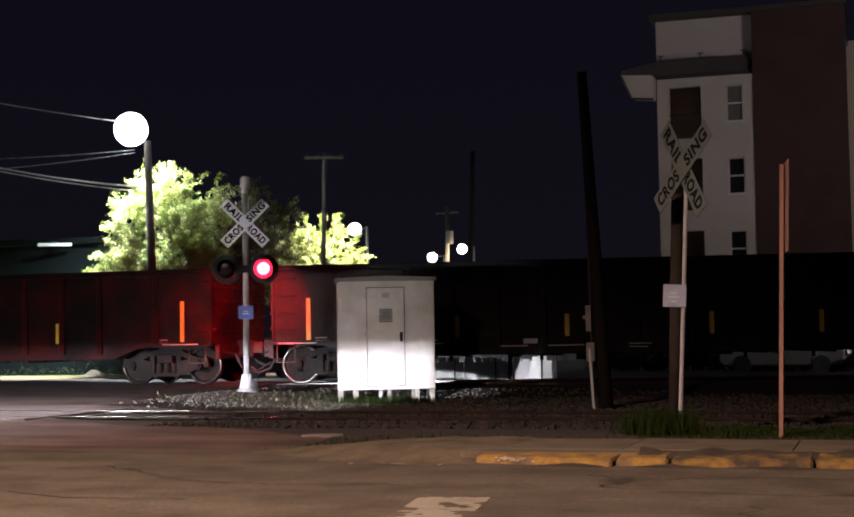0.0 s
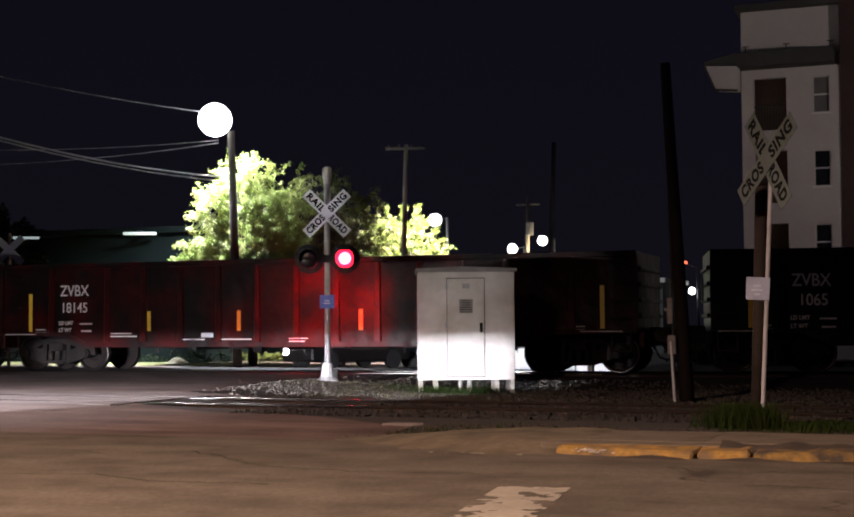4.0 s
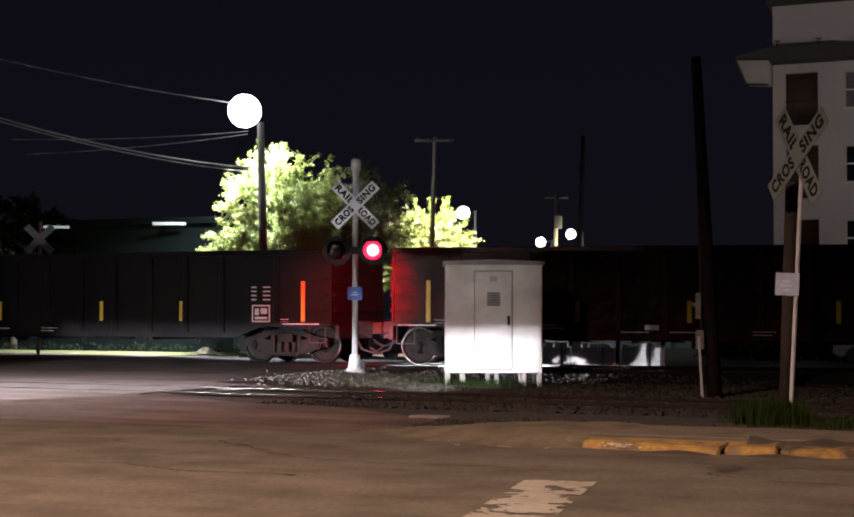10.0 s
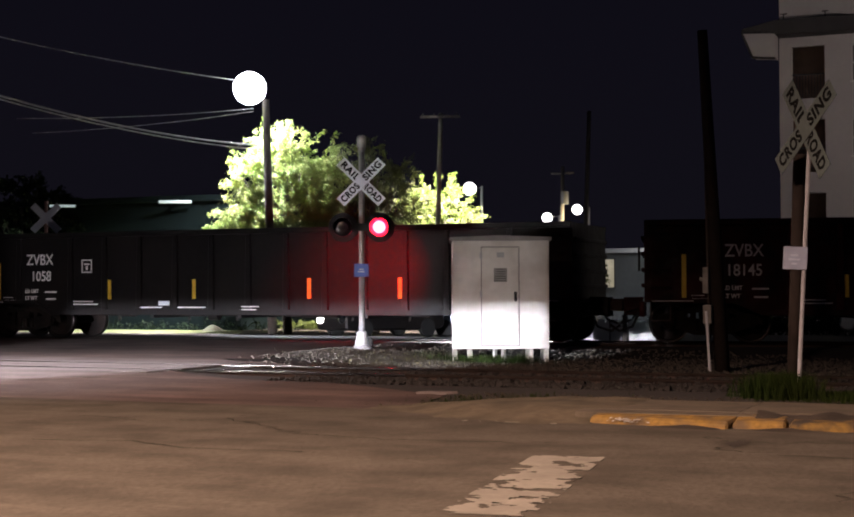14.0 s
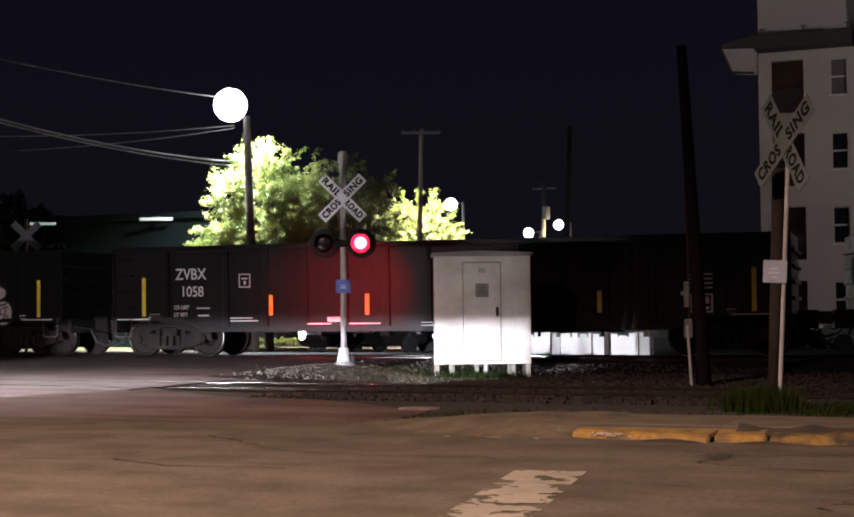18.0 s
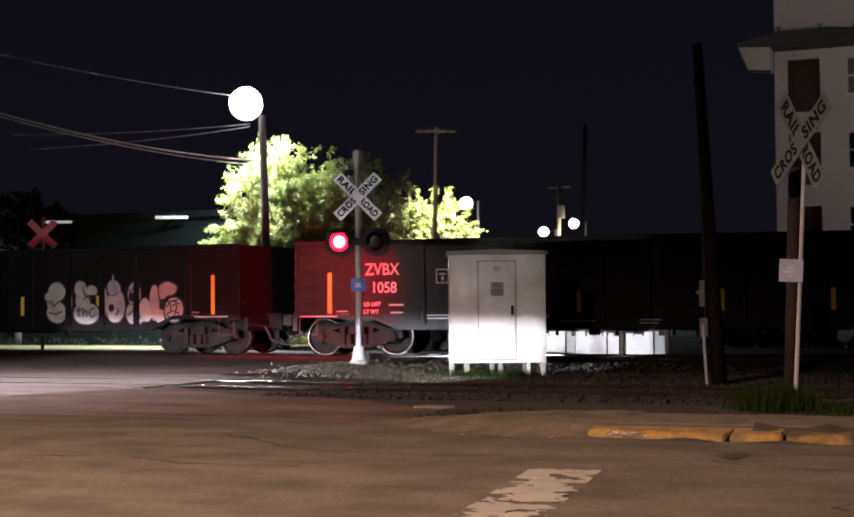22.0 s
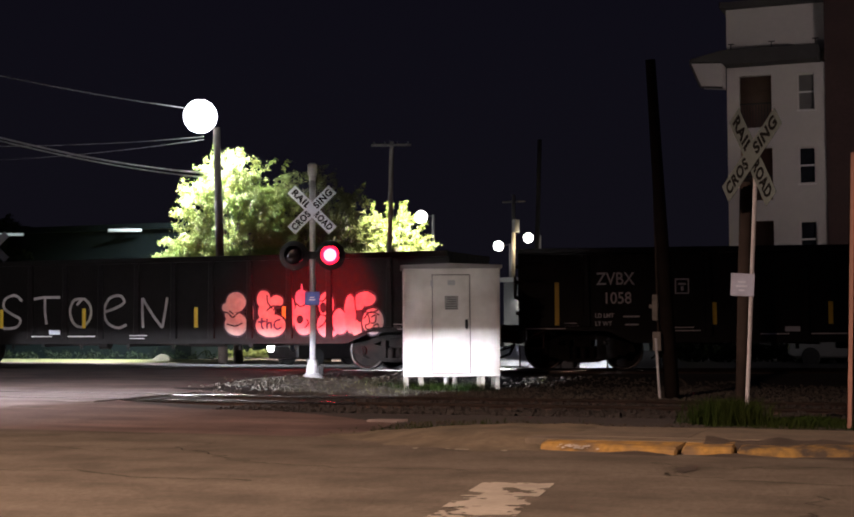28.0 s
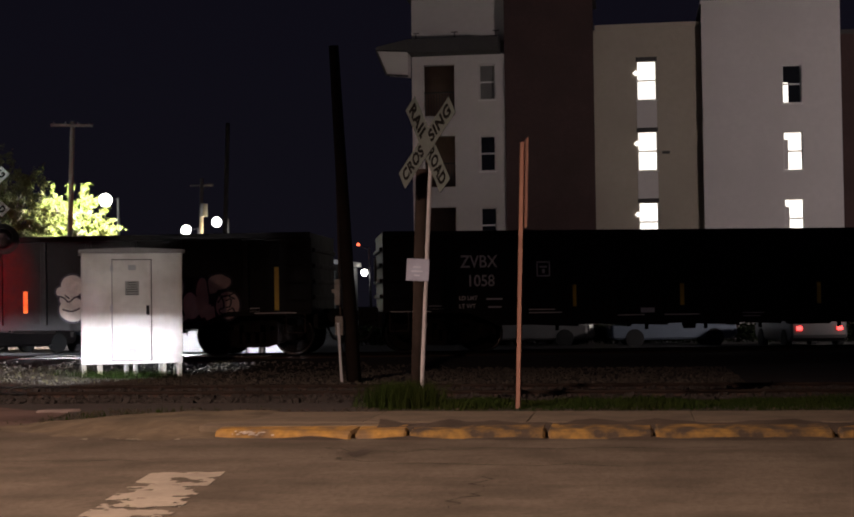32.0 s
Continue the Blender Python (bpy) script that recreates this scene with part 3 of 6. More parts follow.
# ---------------------------------------------------------------- tracks
def track(yc, x0, x1, label, cut, off=None):
    """Two rails from x0 to x1; off(x) bows the line away from y = yc."""
    stations = [x0, x1] if off is None else [x0] + steps(-20, x1, 1.0)
    side = off or (lambda x: 0.0)
    t = thing("railway_track", pose(0, yc, 0), label, "railway track", kind="structure")
    for s in (-0.7175, 0.7175):
        # slightly crowned running surface
        prof = [(0.036, -0.035), (0.037, -0.012)] + [(0.15 * math.sin(radians(14 - 4 * k)), 0.15 * math.cos(radians(14 - 4 * k)) - 0.15) for k in range(8)] + [(-0.037, -0.012), (-0.036, -0.035)]
        # past the cut the head is dark and dull, to leave out the glints
        for lo, hi, mat, words in ((x0, cut, "steel", "polished steel rail head"), (cut, x1, "dull_rail", "dull dark rail head that takes no glint")):
            bm = bmesh.new()
            ends = [[bm.verts.new((x, s + a + side(x), b)) for a, b in prof] for x in [lo] + [v for v in stations if lo < v < hi] + [hi]]
            for p0, p1 in zip(ends, ends[1:]):
                for i in range(len(prof) - 1):
                    bm.faces.new((p0[i], p0[i + 1], p1[i + 1], p1[i]))
            bmesh.ops.recalc_face_normals(bm, faces=bm.faces[:])
            part("rail_head", bm, mat, t, words, smooth=True)
        bm = bmesh.new()
        for w, z0, z1 in ((0.01, -0.14, -0.035), (0.07, -0.16, -0.14)):
            for v in (sum((box(bm, a, b, s - w, s + w, z0, z1) for a, b in zip(stations, stations[1:])), [])):
                v.co.y += side(v.co.x)
        part("rail_web", bm, "rust", t)
    return t


near_track = track(18.7, -60, 40, "empty near railway track with polished rails set in the road", -7.9)
far_track = track(31.3, -90, 30, "curving railway track that carries the freight train", -8.0, bend)
bm = bmesh.new()
box(bm, -0.11, 0.11, -1.3, 1.3, -0.09, 0.09)
tie_mesh = mesh_of("tie", bm, "tie", bevel=0.012)
for par, yc, xa, xb in ((near_track, 18.7, -11.4, 8.0), (far_track, 31.3, -10.4, 14.0)):
    for i, x in enumerate(steps(xa, xb, 0.55)):
        ob = new("tie", tie_mesh)
        ob.parent = par
        curved = par is far_track
        turn = math.degrees(math.atan2(bend(x + 0.5) - bend(x - 0.5), 1.0)) if curved else 0.0
        ob.matrix_basis = pose(x, rng.uniform(-0.05, 0.05) + (bend(x) if curved else 0.0), -0.225 + rng.uniform(-0.01, 0.01), 0, 0, turn + rng.uniform(-1, 1))

# crossing panels along the near rails
bm = bmesh.new()
box(bm, -1.19, 1.19, -0.31, 0.31, -0.1, 0.0)
panel_mesh = mesh_of("crossing_panel", bm, "panel", bevel=0.004)
for i in range(16):
    for yy in (-1.12, -0.32, 0.32, 1.12):
        ob = new("crossing_panel", panel_mesh)
        ob.parent = near_track
        ob.matrix_basis = pose(-12.9 - i * 2.4, yy, -0.003 + rng.uniform(-0.002, 0.001), rng.uniform(-0.06, 0.06), rng.uniform(-0.04, 0.04), 0)

# pale sheet beside the panels, with a ragged edge: a painted pool of light
for y0, y1 in ((15.0, 17.26), (20.14, 20.9)):
    bm = bmesh.new()
    prev = None
    for y in steps(y0, y1, 0.12):
        r = -12.0 + 0.2 * (y - 15) + 0.5 * noise.noise(Vector((y * 1.3, 3.0, 0))) - 1.6 * ease(15.9, 15.0, y)
        xs = [-40 + (r + 40) * k / 30 for k in range(31)]
        line = [bm.verts.new((x, y + 0.25 * noise.noise(Vector((x * 0.7, y, 5.0))) * (y == y0), ground_z(x, y) + 0.02)) for x in xs]
        if prev:
            for i in range(30):
                bm.faces.new((prev[i], prev[i + 1], line[i + 1], line[i]))
        prev = line
    solid("light_pool_apron", bm, "apron", "pale sheet beside the rails that paints a pool of light", "road surface", kind="structure", smooth=True)

# loose stones: one joined mesh each
STONE = [(-1, -1, -0.8), (1, -0.9, -0.9), (0.9, 1, -0.8), (-0.9, 0.9, -1), (-0.7, -0.6, 0.8), (0.6, -0.7, 0.7), (0.7, 0.6, 0.9), (-0.6, 0.7, 0.6)]
QUADS = ((0, 3, 2, 1), (4, 5, 6, 7), (0, 1, 5, 4), (1, 2, 6, 5), (2, 3, 7, 6), (3, 0, 4, 7))


def stones(name, label, count, place, small, big, material):
    vs, fs = [], []
    for _ in range(count):
        x, y = place()
        s = rng.uniform(small, big)
        m = pose(x, y, ground_z(x, y) + s * 0.05, rng.uniform(0, 360), rng.uniform(0, 360), rng.uniform(0, 360))
        k = len(vs)
        sx, sy, sz = s * rng.uniform(0.7, 1.2), s * rng.uniform(0.6, 1.0), s * rng.uniform(0.5, 0.9)
        vs += [m @ Vector((a * sx / 2, b * sy / 2, c * sz / 2)) for a, b, c in STONE]
        fs += [[k + i for i in q] for q in QUADS]
    data = bpy.data.meshes.new(name)
    data.from_pydata(vs, [], fs)
    data.materials.append(M[material])
    return tagged(new(name, data), label, "ballast", kind="stuff")


stones("track_ballast", "loose grey ballast stones beside the signal cabinet", 9000,
       lambda: (rng.uniform(-12.0, 2), rng.uniform(20.6, 30.0)), 0.03, 0.075, "ballast")
stones("gravel_mound", "pale gravel and rubble round the signal mast", 9000,
       lambda: (max(-13.2 + rng.uniform(0, 0.4), rng.gauss(-11.3, 1.3)), rng.gauss(25.3, 1.0)), 0.02, 0.06, "ballast")
stones("track_ballast", "ballast stones darkened as if unlit, between the near rails", 5000,
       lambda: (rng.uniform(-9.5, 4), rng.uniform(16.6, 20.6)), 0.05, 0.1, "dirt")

stones("road_dirt", "dark crumbs of dirt and broken asphalt on the street", 2600,
       lambda: (rng.uniform(-10, 5), rng.uniform(5.5, 12.6)), 0.004, 0.014, "tar")
stones("road_grit", "scattered pale grit on the street", 260,
       lambda: (rng.uniform(-10, 4), rng.uniform(5.5, 12.3)), 0.004, 0.013, "concrete_bit")

# ---------------------------------------------------------------- the freight train
GAP, LENGTH, LEFT = 18.11, 16.54, -0.86
RIBS = [0.66] + [2.28 + 1.04 * k for k in range(11)] + [14.2]
TAPE = [(0.0, 1.02, 1.98), (3.45, 1.02, 1.51), (5.93, 1.02, 1.51), (9.12, 1.02, 1.51), (11.49, 1.02, 1.51), (14.89, 1.02, 1.98)]
SIDE, TOP, SILL = -1.5, 2.74, 0.62
AXLES = (-0.33, 1.45, 13.37, 15.15)
RIGHT = LEFT + LENGTH


def wheelset(parent, x):
    """Two wheels on an axle, turning about local y."""
    ws = new("wheelset")
    ws.parent = parent
    ws.matrix_basis = pose(x, 0, 0.457)
    tagged(ws, "pair of steel wheels on an axle")
    bm = bmesh.new()
    rod(bm, (0, -1.0, 0), (0, 1.0, 0), 0.08, seg=12)
    part("axle", bm, "wheel", ws, smooth=True)
    for s in (-1, 1):
        m = pose(0, s * 0.72, 0) @ pose(0, 0, 0, -90 * s, 0, 0)
        bm = bmesh.new()
        lathe(bm, m, [(0.44, -0.07), (0.457, -0.06), (0.457, 0.06), (0.43, 0.068), (0.395, 0.068), (0.375, 0.03), (0.2, 0.0), (0.14, 0.05), (0.13, 0.075), (0.02, 0.08)], 28)
        for k in range(3):
            a = k * 2.094 + 0.4
            rod(bm, m @ Vector((0.28 * math.cos(a), 0.28 * math.sin(a), 0.0)), m @ Vector((0.28 * math.cos(a), 0.28 * math.sin(a), 0.03)), 0.035, seg=6)
        part("wheel", bm, "wheel", ws)
        bm = bmesh.new()
        lathe(bm, m, [(0.400, 0.066), (0.4585, 0.062), (0.4585, 0.075), (0.43, 0.083), (0.405, 0.078)], 32, True)
        part("wheel_rim", bm, "tread", ws, "bright worn wheel rim", smooth=True)
    return ws


def truck(parent, xc):
    for s in (-1, 1):
        y0, y1 = s * 0.98, s * 1.1
        bm = bmesh.new()
        ya, yb = min(y0, y1), max(y0, y1)
        # top bar, dropped belly that holds the springs, slanting arms and columns round open windows
        prism(bm, [(xc - 1.15, 0.42), (xc - 1.12, 0.62), (xc - 0.75, 0.68), (xc - 0.42, 0.82), (xc + 0.42, 0.82), (xc + 0.75, 0.68), (xc + 1.12, 0.62), (xc + 1.15, 0.42),
                   (xc + 1.02, 0.42), (xc + 1.0, 0.52), (xc + 0.72, 0.55), (xc + 0.4, 0.69), (xc - 0.4, 0.69), (xc - 0.72, 0.55), (xc - 1.0, 0.52), (xc - 1.02, 0.42)], ya, yb)
        prism(bm, [(xc - 0.36, 0.19), (xc + 0.36, 0.19), (xc + 0.4, 0.28), (xc - 0.4, 0.28)], ya - 0.03, yb + 0.03)
        for e in (-1, 1):
            prism(bm, [(xc + e * 0.32, 0.19), (xc + e * 0.4, 0.56), (xc + e * 0.74, 0.635), (xc + e * 1.0, 0.5), (xc + e * 0.74, 0.31)], ya - 0.01, yb + 0.01)
            prism(bm, [(xc + e * 0.3, 0.27), (xc + e * 0.41, 0.27), (xc + e * 0.41, 0.7), (xc + e * 0.3, 0.7)], ya, yb)
        part("side_frame", bm, "truck", parent, "dusty cast steel truck side frame")
        for e in (-0.89, 0.89):
            bm = bmesh.new()
            rod(bm, (xc + e, s * 1.0, 0.457), (xc + e, s * 1.2, 0.457), 0.12, seg=14)
            rod(bm, (xc + e, s * 1.2, 0.457), (xc + e, s * 1.24, 0.457), 0.08, seg=10)
            part("axle_box", bm, "truck", parent)
        for e in (-0.2, 0.0, 0.2):
            bm = bmesh.new()
            rod(bm, (xc + e, s * 1.04, 0.26), (xc + e, s * 1.04, 0.52), 0.075, seg=10)
            part("spring", bm, "truck", parent)
    bm = bmesh.new()
    box(bm, xc - 0.2, xc + 0.2, -1.15, 1.15, 0.52, 0.74)
    part("bolster", bm, "truck", parent, bevel=0.02)


UP = pose(0, 0, 0, 90, 0, 0)


def gondola(label, paint, number, box_logo, right_logo, plate):
    car = thing("freight_wagon", pose(0, 31.3, 0), label, "freight wagon", "freight wagons of the train")
    h = -SIDE
    # sides: sheet, top chord, sill
    for s in (-1, 1):
        bm = bmesh.new()
        prism(bm, [(LEFT, 0.98), (LEFT, TOP - 0.08), (RIGHT, TOP - 0.08), (RIGHT, 0.98), (RIGHT - 1.9, 0.9), (RIGHT - 2.6, SILL), (LEFT + 2.6, SILL), (LEFT + 1.9, 0.9)], min(s * (h - 0.09), s * (h - 0.075)), max(s * (h - 0.09), s * (h - 0.075)))
        part("side_sheet", bm, paint, car)
        bm = bmesh.new()
        box(bm, LEFT, RIGHT, s * h - 0.06, s * h + 0.06, TOP - 0.13, TOP)
        part("top_chord", bm, paint, car, bevel=0.015)
        bm = bmesh.new()
        prism(bm, [(LEFT, 0.92), (LEFT, 1.0), (LEFT + 1.9, 1.0), (LEFT + 2.5, 0.74), (RIGHT - 2.5, 0.74), (RIGHT - 1.9, 1.0), (RIGHT, 1.0), (RIGHT, 0.92), (RIGHT - 1.95, 0.9), (RIGHT - 2.55, SILL), (LEFT + 2.55, SILL), (LEFT + 1.95, 0.9)], min(s * (h - 0.1), s * h), max(s * (h - 0.1), s * h))
        part("side_sill", bm, paint, car, bevel=0.01)
        for x in RIBS:
            bm = bmesh.new()
            low = 0.74 if LEFT + 2.5 < x < RIGHT - 2.5 else 1.0
            prism(bm, [(x - 0.085, low), (x - 0.06, TOP - 0.13), (x + 0.06, TOP - 0.13), (x + 0.085, low)], min(s * (h - 0.08), s * h), max(s * (h - 0.08), s * h))
            part("side_post", bm, {"car_grey": "car_black", "car_brown": "car_red"}.get(paint, paint), car, bevel=0.012)
    # ends with ribs, floor, load-bearing frame
    for x, d in ((LEFT, 1), (RIGHT, -1)):
        bm = bmesh.new()
        box(bm, min(x, x + d * 0.06), max(x, x + d * 0.06), -h + 0.02, h - 0.02, 0.95, TOP - 0.02)
        part("end_wall", bm, paint, car)
        for z in (1.25, 1.6, 1.95, 2.3):
            bm = bmesh.new()
            box(bm, min(x, x - d * 0.07), max(x, x - d * 0.07), -h + 0.1, h - 0.1, z, z + 0.09)
            part("end_rib", bm, paint, car, bevel=0.015)
        bm = bmesh.new()
        rod(bm, (x - d * 0.05, 0, 0.86), (x - d * 0.62, 0, 0.86), 0.09, seg=8)
        obox(bm, pose(x - d * 0.68, 0, 0.86), 0.24, 0.26, 0.28)
        part("coupler", bm, "rust", car, "rusty knuckle coupler", bevel=0.02)
        bm = bmesh.new()
        box(bm, min(x, x - d * 0.12), max(x, x - d * 0.12), -1.3, 1.3, 0.6, 0.94)
        box(bm, min(x - d * 0.05, x - d * 0.5), max(x - d * 0.05, x - d * 0.5), -0.24, 0.24, 0.62, 1.04)
        part("end_sill", bm, paint, car, bevel=0.015)
        bm = bmesh.new()
        tube(bm, [Vector((x - d * 0.1, -1.2, 0.78)), Vector((x - d * 0.42, -0.8, 0.7)), Vector((x - d * 0.5, -0.3, 0.6)), Vector((x - d * 0.55, 0.0, 0.62))], 0.018)
        part("uncoupling_lever", bm, "truck", car, "bent uncoupling lever")
        bm = bmesh.new()
        tube(bm, [Vector((x - d * 0.12, -0.45, 0.72)), Vector((x - d * 0.3, -0.42, 0.36)), Vector((x - d * 0.6, -0.35, 0.26)), Vector((x - d * 0.8, -0.3, 0.4))], 0.032)
        part("brake_hose", bm, "tyre", car)
        bm = bmesh.new()
        pts = [Vector((x - d * 0.1, 0.35, 0.8)), Vector((x - d * 0.35, 0.33, 0.5)), Vector((x - d * 0.62, 0.25, 0.42)), Vector((x - d * 0.8, 0.18, 0.5))]
        tube(bm, pts, 0.025)
        part("brake_hose", bm, "tyre", car)
    bm = bmesh.new()
    rod(bm, (LEFT - 0.11, -0.7, 1.9), (LEFT - 0.15, -0.7, 1.9), 0.28, seg=18)
    part("brake_wheel", bm, "rust", car)
    bm = bmesh.new()
    box(bm, LEFT + 0.05, RIGHT - 0.05, -h + 0.1, h - 0.1, 0.98, 1.08)
    part("floor_plate", bm, "rust", car)
    bm = bmesh.new()
    box(bm, LEFT + 0.1, RIGHT - 0.1, -0.2, 0.2, 0.68, 0.98)
    part("centre_sill", bm, "car_black", car)
    bm = bmesh.new()
    rod(bm, (8.6, -0.75, 0.72), (9.6, -0.75, 0.72), 0.18, seg=14)
    part("air_reservoir", bm, "truck", car)
    bm = bmesh.new()
    rod(bm, (6.1, -0.9, 0.62), (6.35, -0.9, 0.62), 0.14, seg=12)
    part("brake_cylinder", bm, "truck", car)
    for x in (4.7, 7.2, 10.6):
        bm = bmesh.new()
        box(bm, x - 0.05, x + 0.05, -h + 0.1, h - 0.1, 0.55, 0.98)
        part("cross_bearer", bm, "car_black", car)
    for x in (3.2, 5.3, 6.7, 8.0, 9.9, 11.4):
        # hanging brake rods and levers
        bm = bmesh.new()
        rod(bm, (x - 0.5, -0.6, 0.62), (x + 0.5, -0.6, 0.58), 0.022, seg=6)
        obox(bm, pose(x, -0.6, 0.6, 0, 0, 20), 0.07, 0.05, 0.26)
        obox(bm, pose(x + 0.3, -0.7, 0.66), 0.3, 0.2, 0.14)
        part("brake_rigging", bm, "truck", car)
    # ladders at the corners
    for x in (LEFT + 0.14, RIGHT - 0.56):
        for z in (1.12, 1.5, 1.9, 2.3, 2.5)[:4]:
            bm = bmesh.new()
            rod(bm, (x, SIDE - 0.06, z + 0.13), (x + 0.42, SIDE - 0.06, z + 0.13), 0.012, seg=6)
            for e in (x, x + 0.42):
                rod(bm, (e, SIDE - 0.06, z + 0.13), (e, SIDE + 0.08, z + 0.13), 0.012, seg=6)
            part("ladder_rung", bm, "truck", car)
        bm = bmesh.new()
        for e in (x, x + 0.42):
            rod(bm, (e, SIDE - 0.02, 0.95), (e, SIDE - 0.02, 0.52), 0.014, seg=6)
        rod(bm, (x, SIDE - 0.02, 0.52), (x + 0.42, SIDE - 0.02, 0.52), 0.016, seg=6)
        part("sill_step", bm, "rust", car)
    for x in (0.56, 14.26):
        truck(car, x)
    # tape and stencils
    for x, z0, z1 in TAPE:
        bm = bmesh.new()
        box(bm, x - 0.05, x + 0.05, SIDE + 0.068, SIDE + 0.074, z0, z1)
        part("reflective_strip", bm, "stripe", car, "yellow reflective strip")
    y = SIDE + 0.07
    if number:
        lettering("marking", "ZVBX", 0.39, pose(0.88, y, 1.92) @ UP, "stencil", car, 0.003, wide=0.85, bold=0.004)
        lettering("marking", number, 0.36, pose(0.9 if len(number) > 4 else 1.02, y, 1.5) @ UP, "stencil", car, 0.003, wide=0.88, bold=0.004)
        for z, t in ((1.19, "LD LMT"), (1.01, "LT WT")):
            lettering("marking", t, 0.13, pose(0.84, y, z) @ UP, "stencil", car, 0.003, wide=0.95, bold=0.004)
    for x, z, ws, hh in ((1.46, 1.19, (0.36,), 0.085), (1.5, 1.01, (0.3,), 0.085), (0.16, 1.06, (0.28, 0.34), 0.035), (-0.7, 0.94, (0.9,), 0.04),
                         (2.4, 0.95, (0.6, 0.75), 0.05), (4.42, 0.8, (0.62,), 0.05), (5.5, 0.8, (0.8,), 0.05), (7.3, 0.82, (0.5, 0.42), 0.035), (14.2, 1.06, (0.3, 0.3), 0.035), (14.4, 0.95, (0.95,), 0.04)):
        for i, w in enumerate(ws):
            bm = bmesh.new()
            yy = y if not (z < 0.98) else SIDE
            box(bm, x, x + w, yy - 0.006, yy + 0.001, z - i * 0.07, z - i * 0.07 + hh * 0.45)
            part("data_line", bm, "stencil", car)
    if plate:
        bm = bmesh.new()
        box(bm, 4.95, 5.27, SIDE - 0.006, SIDE + 0.002, 0.86, 0.97)
        part("inspection_plate", bm, "sign", car, "small white inspection plate")
    if box_logo:
        bm = bmesh.new()
        x, z, a = 2.6, 1.7, 0.31
        for q in ((x, x + a, z, z + 0.03), (x, x + a, z + a, z + a + 0.03), (x, x + 0.03, z, z + a), (x + a - 0.03, x + a, z, z + a), (x + 0.07, x + a - 0.07, z + 0.2, z + 0.24), (x + 0.13, x + a - 0.12, z + 0.07, z + 0.17)):
            box(bm, q[0], q[1], y - 0.006, y + 0.001, q[2], q[3])
        part("box_mark", bm, "stencil", car)
    if right_logo:
        bm = bmesh.new()
        x, z, w, a = 13.5, 1.0, 0.5, 0.38
        for q in ((x, x + w, z, z + 0.035), (x, x + w, z + a, z + a + 0.035), (x, x + 0.035, z, z + a), (x + w - 0.035, x + w, z, z + a), (x + 0.08, x + 0.2, z + 0.17, z + 0.33), (x + 0.24, x + 0.42, z + 0.2, z + 0.34), (x + 0.08, x + 0.42, z + 0.07, z + 0.13)):
            box(bm, q[0], q[1], y - 0.006, y + 0.001, q[2], q[3])
        part("box_mark", bm, "stencil", car)
        for i in range(4):
            z = 1.83 - i * 0.1
            for k, w in ((13.48, 0.14), (13.8, 0.2)):
                bm = bmesh.new()
                box(bm, k, k + w, y - 0.006, y + 0.001, z, z + 0.03)
                part("data_line", bm, "stencil", car)
    sets = [wheelset(car, x) for x in AXLES]
    return car, sets


wagons = [
    (GAP, gondola("dark steel gondola wagon with white lettering and yellow reflective strips", "car_black", "1065", True, False, True)),
    (0.0, gondola("grimy oxide-red gondola wagon with white lettering and yellow strips", "car_brown", "18145", False, False, True)),
    (-GAP, gondola("black gondola wagon with white lettering and yellow strips", "car_black", "1058", True, True, True)),
    (-2 * GAP, gondola("dusty black gondola wagon sprayed with pale graffiti", "car_grey", "", False, False, True)),
]
tagged_car = wagons[3][1][0]


def stroke(pts, r, y, z0=0.0):
    """A sprayed line: a flat ribbon through points in x and z."""
    bm = bmesh.new()
    dense = []
    for i in range(len(pts) - 1):
        p0, p1, p2, p3 = (Vector(pts[max(0, min(len(pts) - 1, k))]) for k in (i - 1, i, i + 1, i + 2))
        for k in range(6):
            t = k / 6
            dense.append(0.5 * ((2 * p1) + (p2 - p0) * t + (2 * p0 - 5 * p1 + 4 * p2 - p3) * t * t + (3 * p1 - p0 - 3 * p2 + p3) * t ** 3))
    dense.append(Vector(pts[-1]))
    prev = None
    for i, p in enumerate(dense):
        d = (dense[min(i + 1, len(dense) - 1)] - dense[max(i - 1, 0)]).normalized()
        nn = Vector((-d.y, d.x)) * r
        cur = [bm.verts.new((q.x, yy, q.y)) for q in (p + nn, p - nn) for yy in (y - 0.003, y)]
        if prev:
            for a, b in ((0, 2), (2, 3), (3, 1), (1, 0)):
                bm.faces.new((prev[a], prev[b], cur[b], cur[a]))
        prev = cur
    return bm


GY = SIDE + 0.072
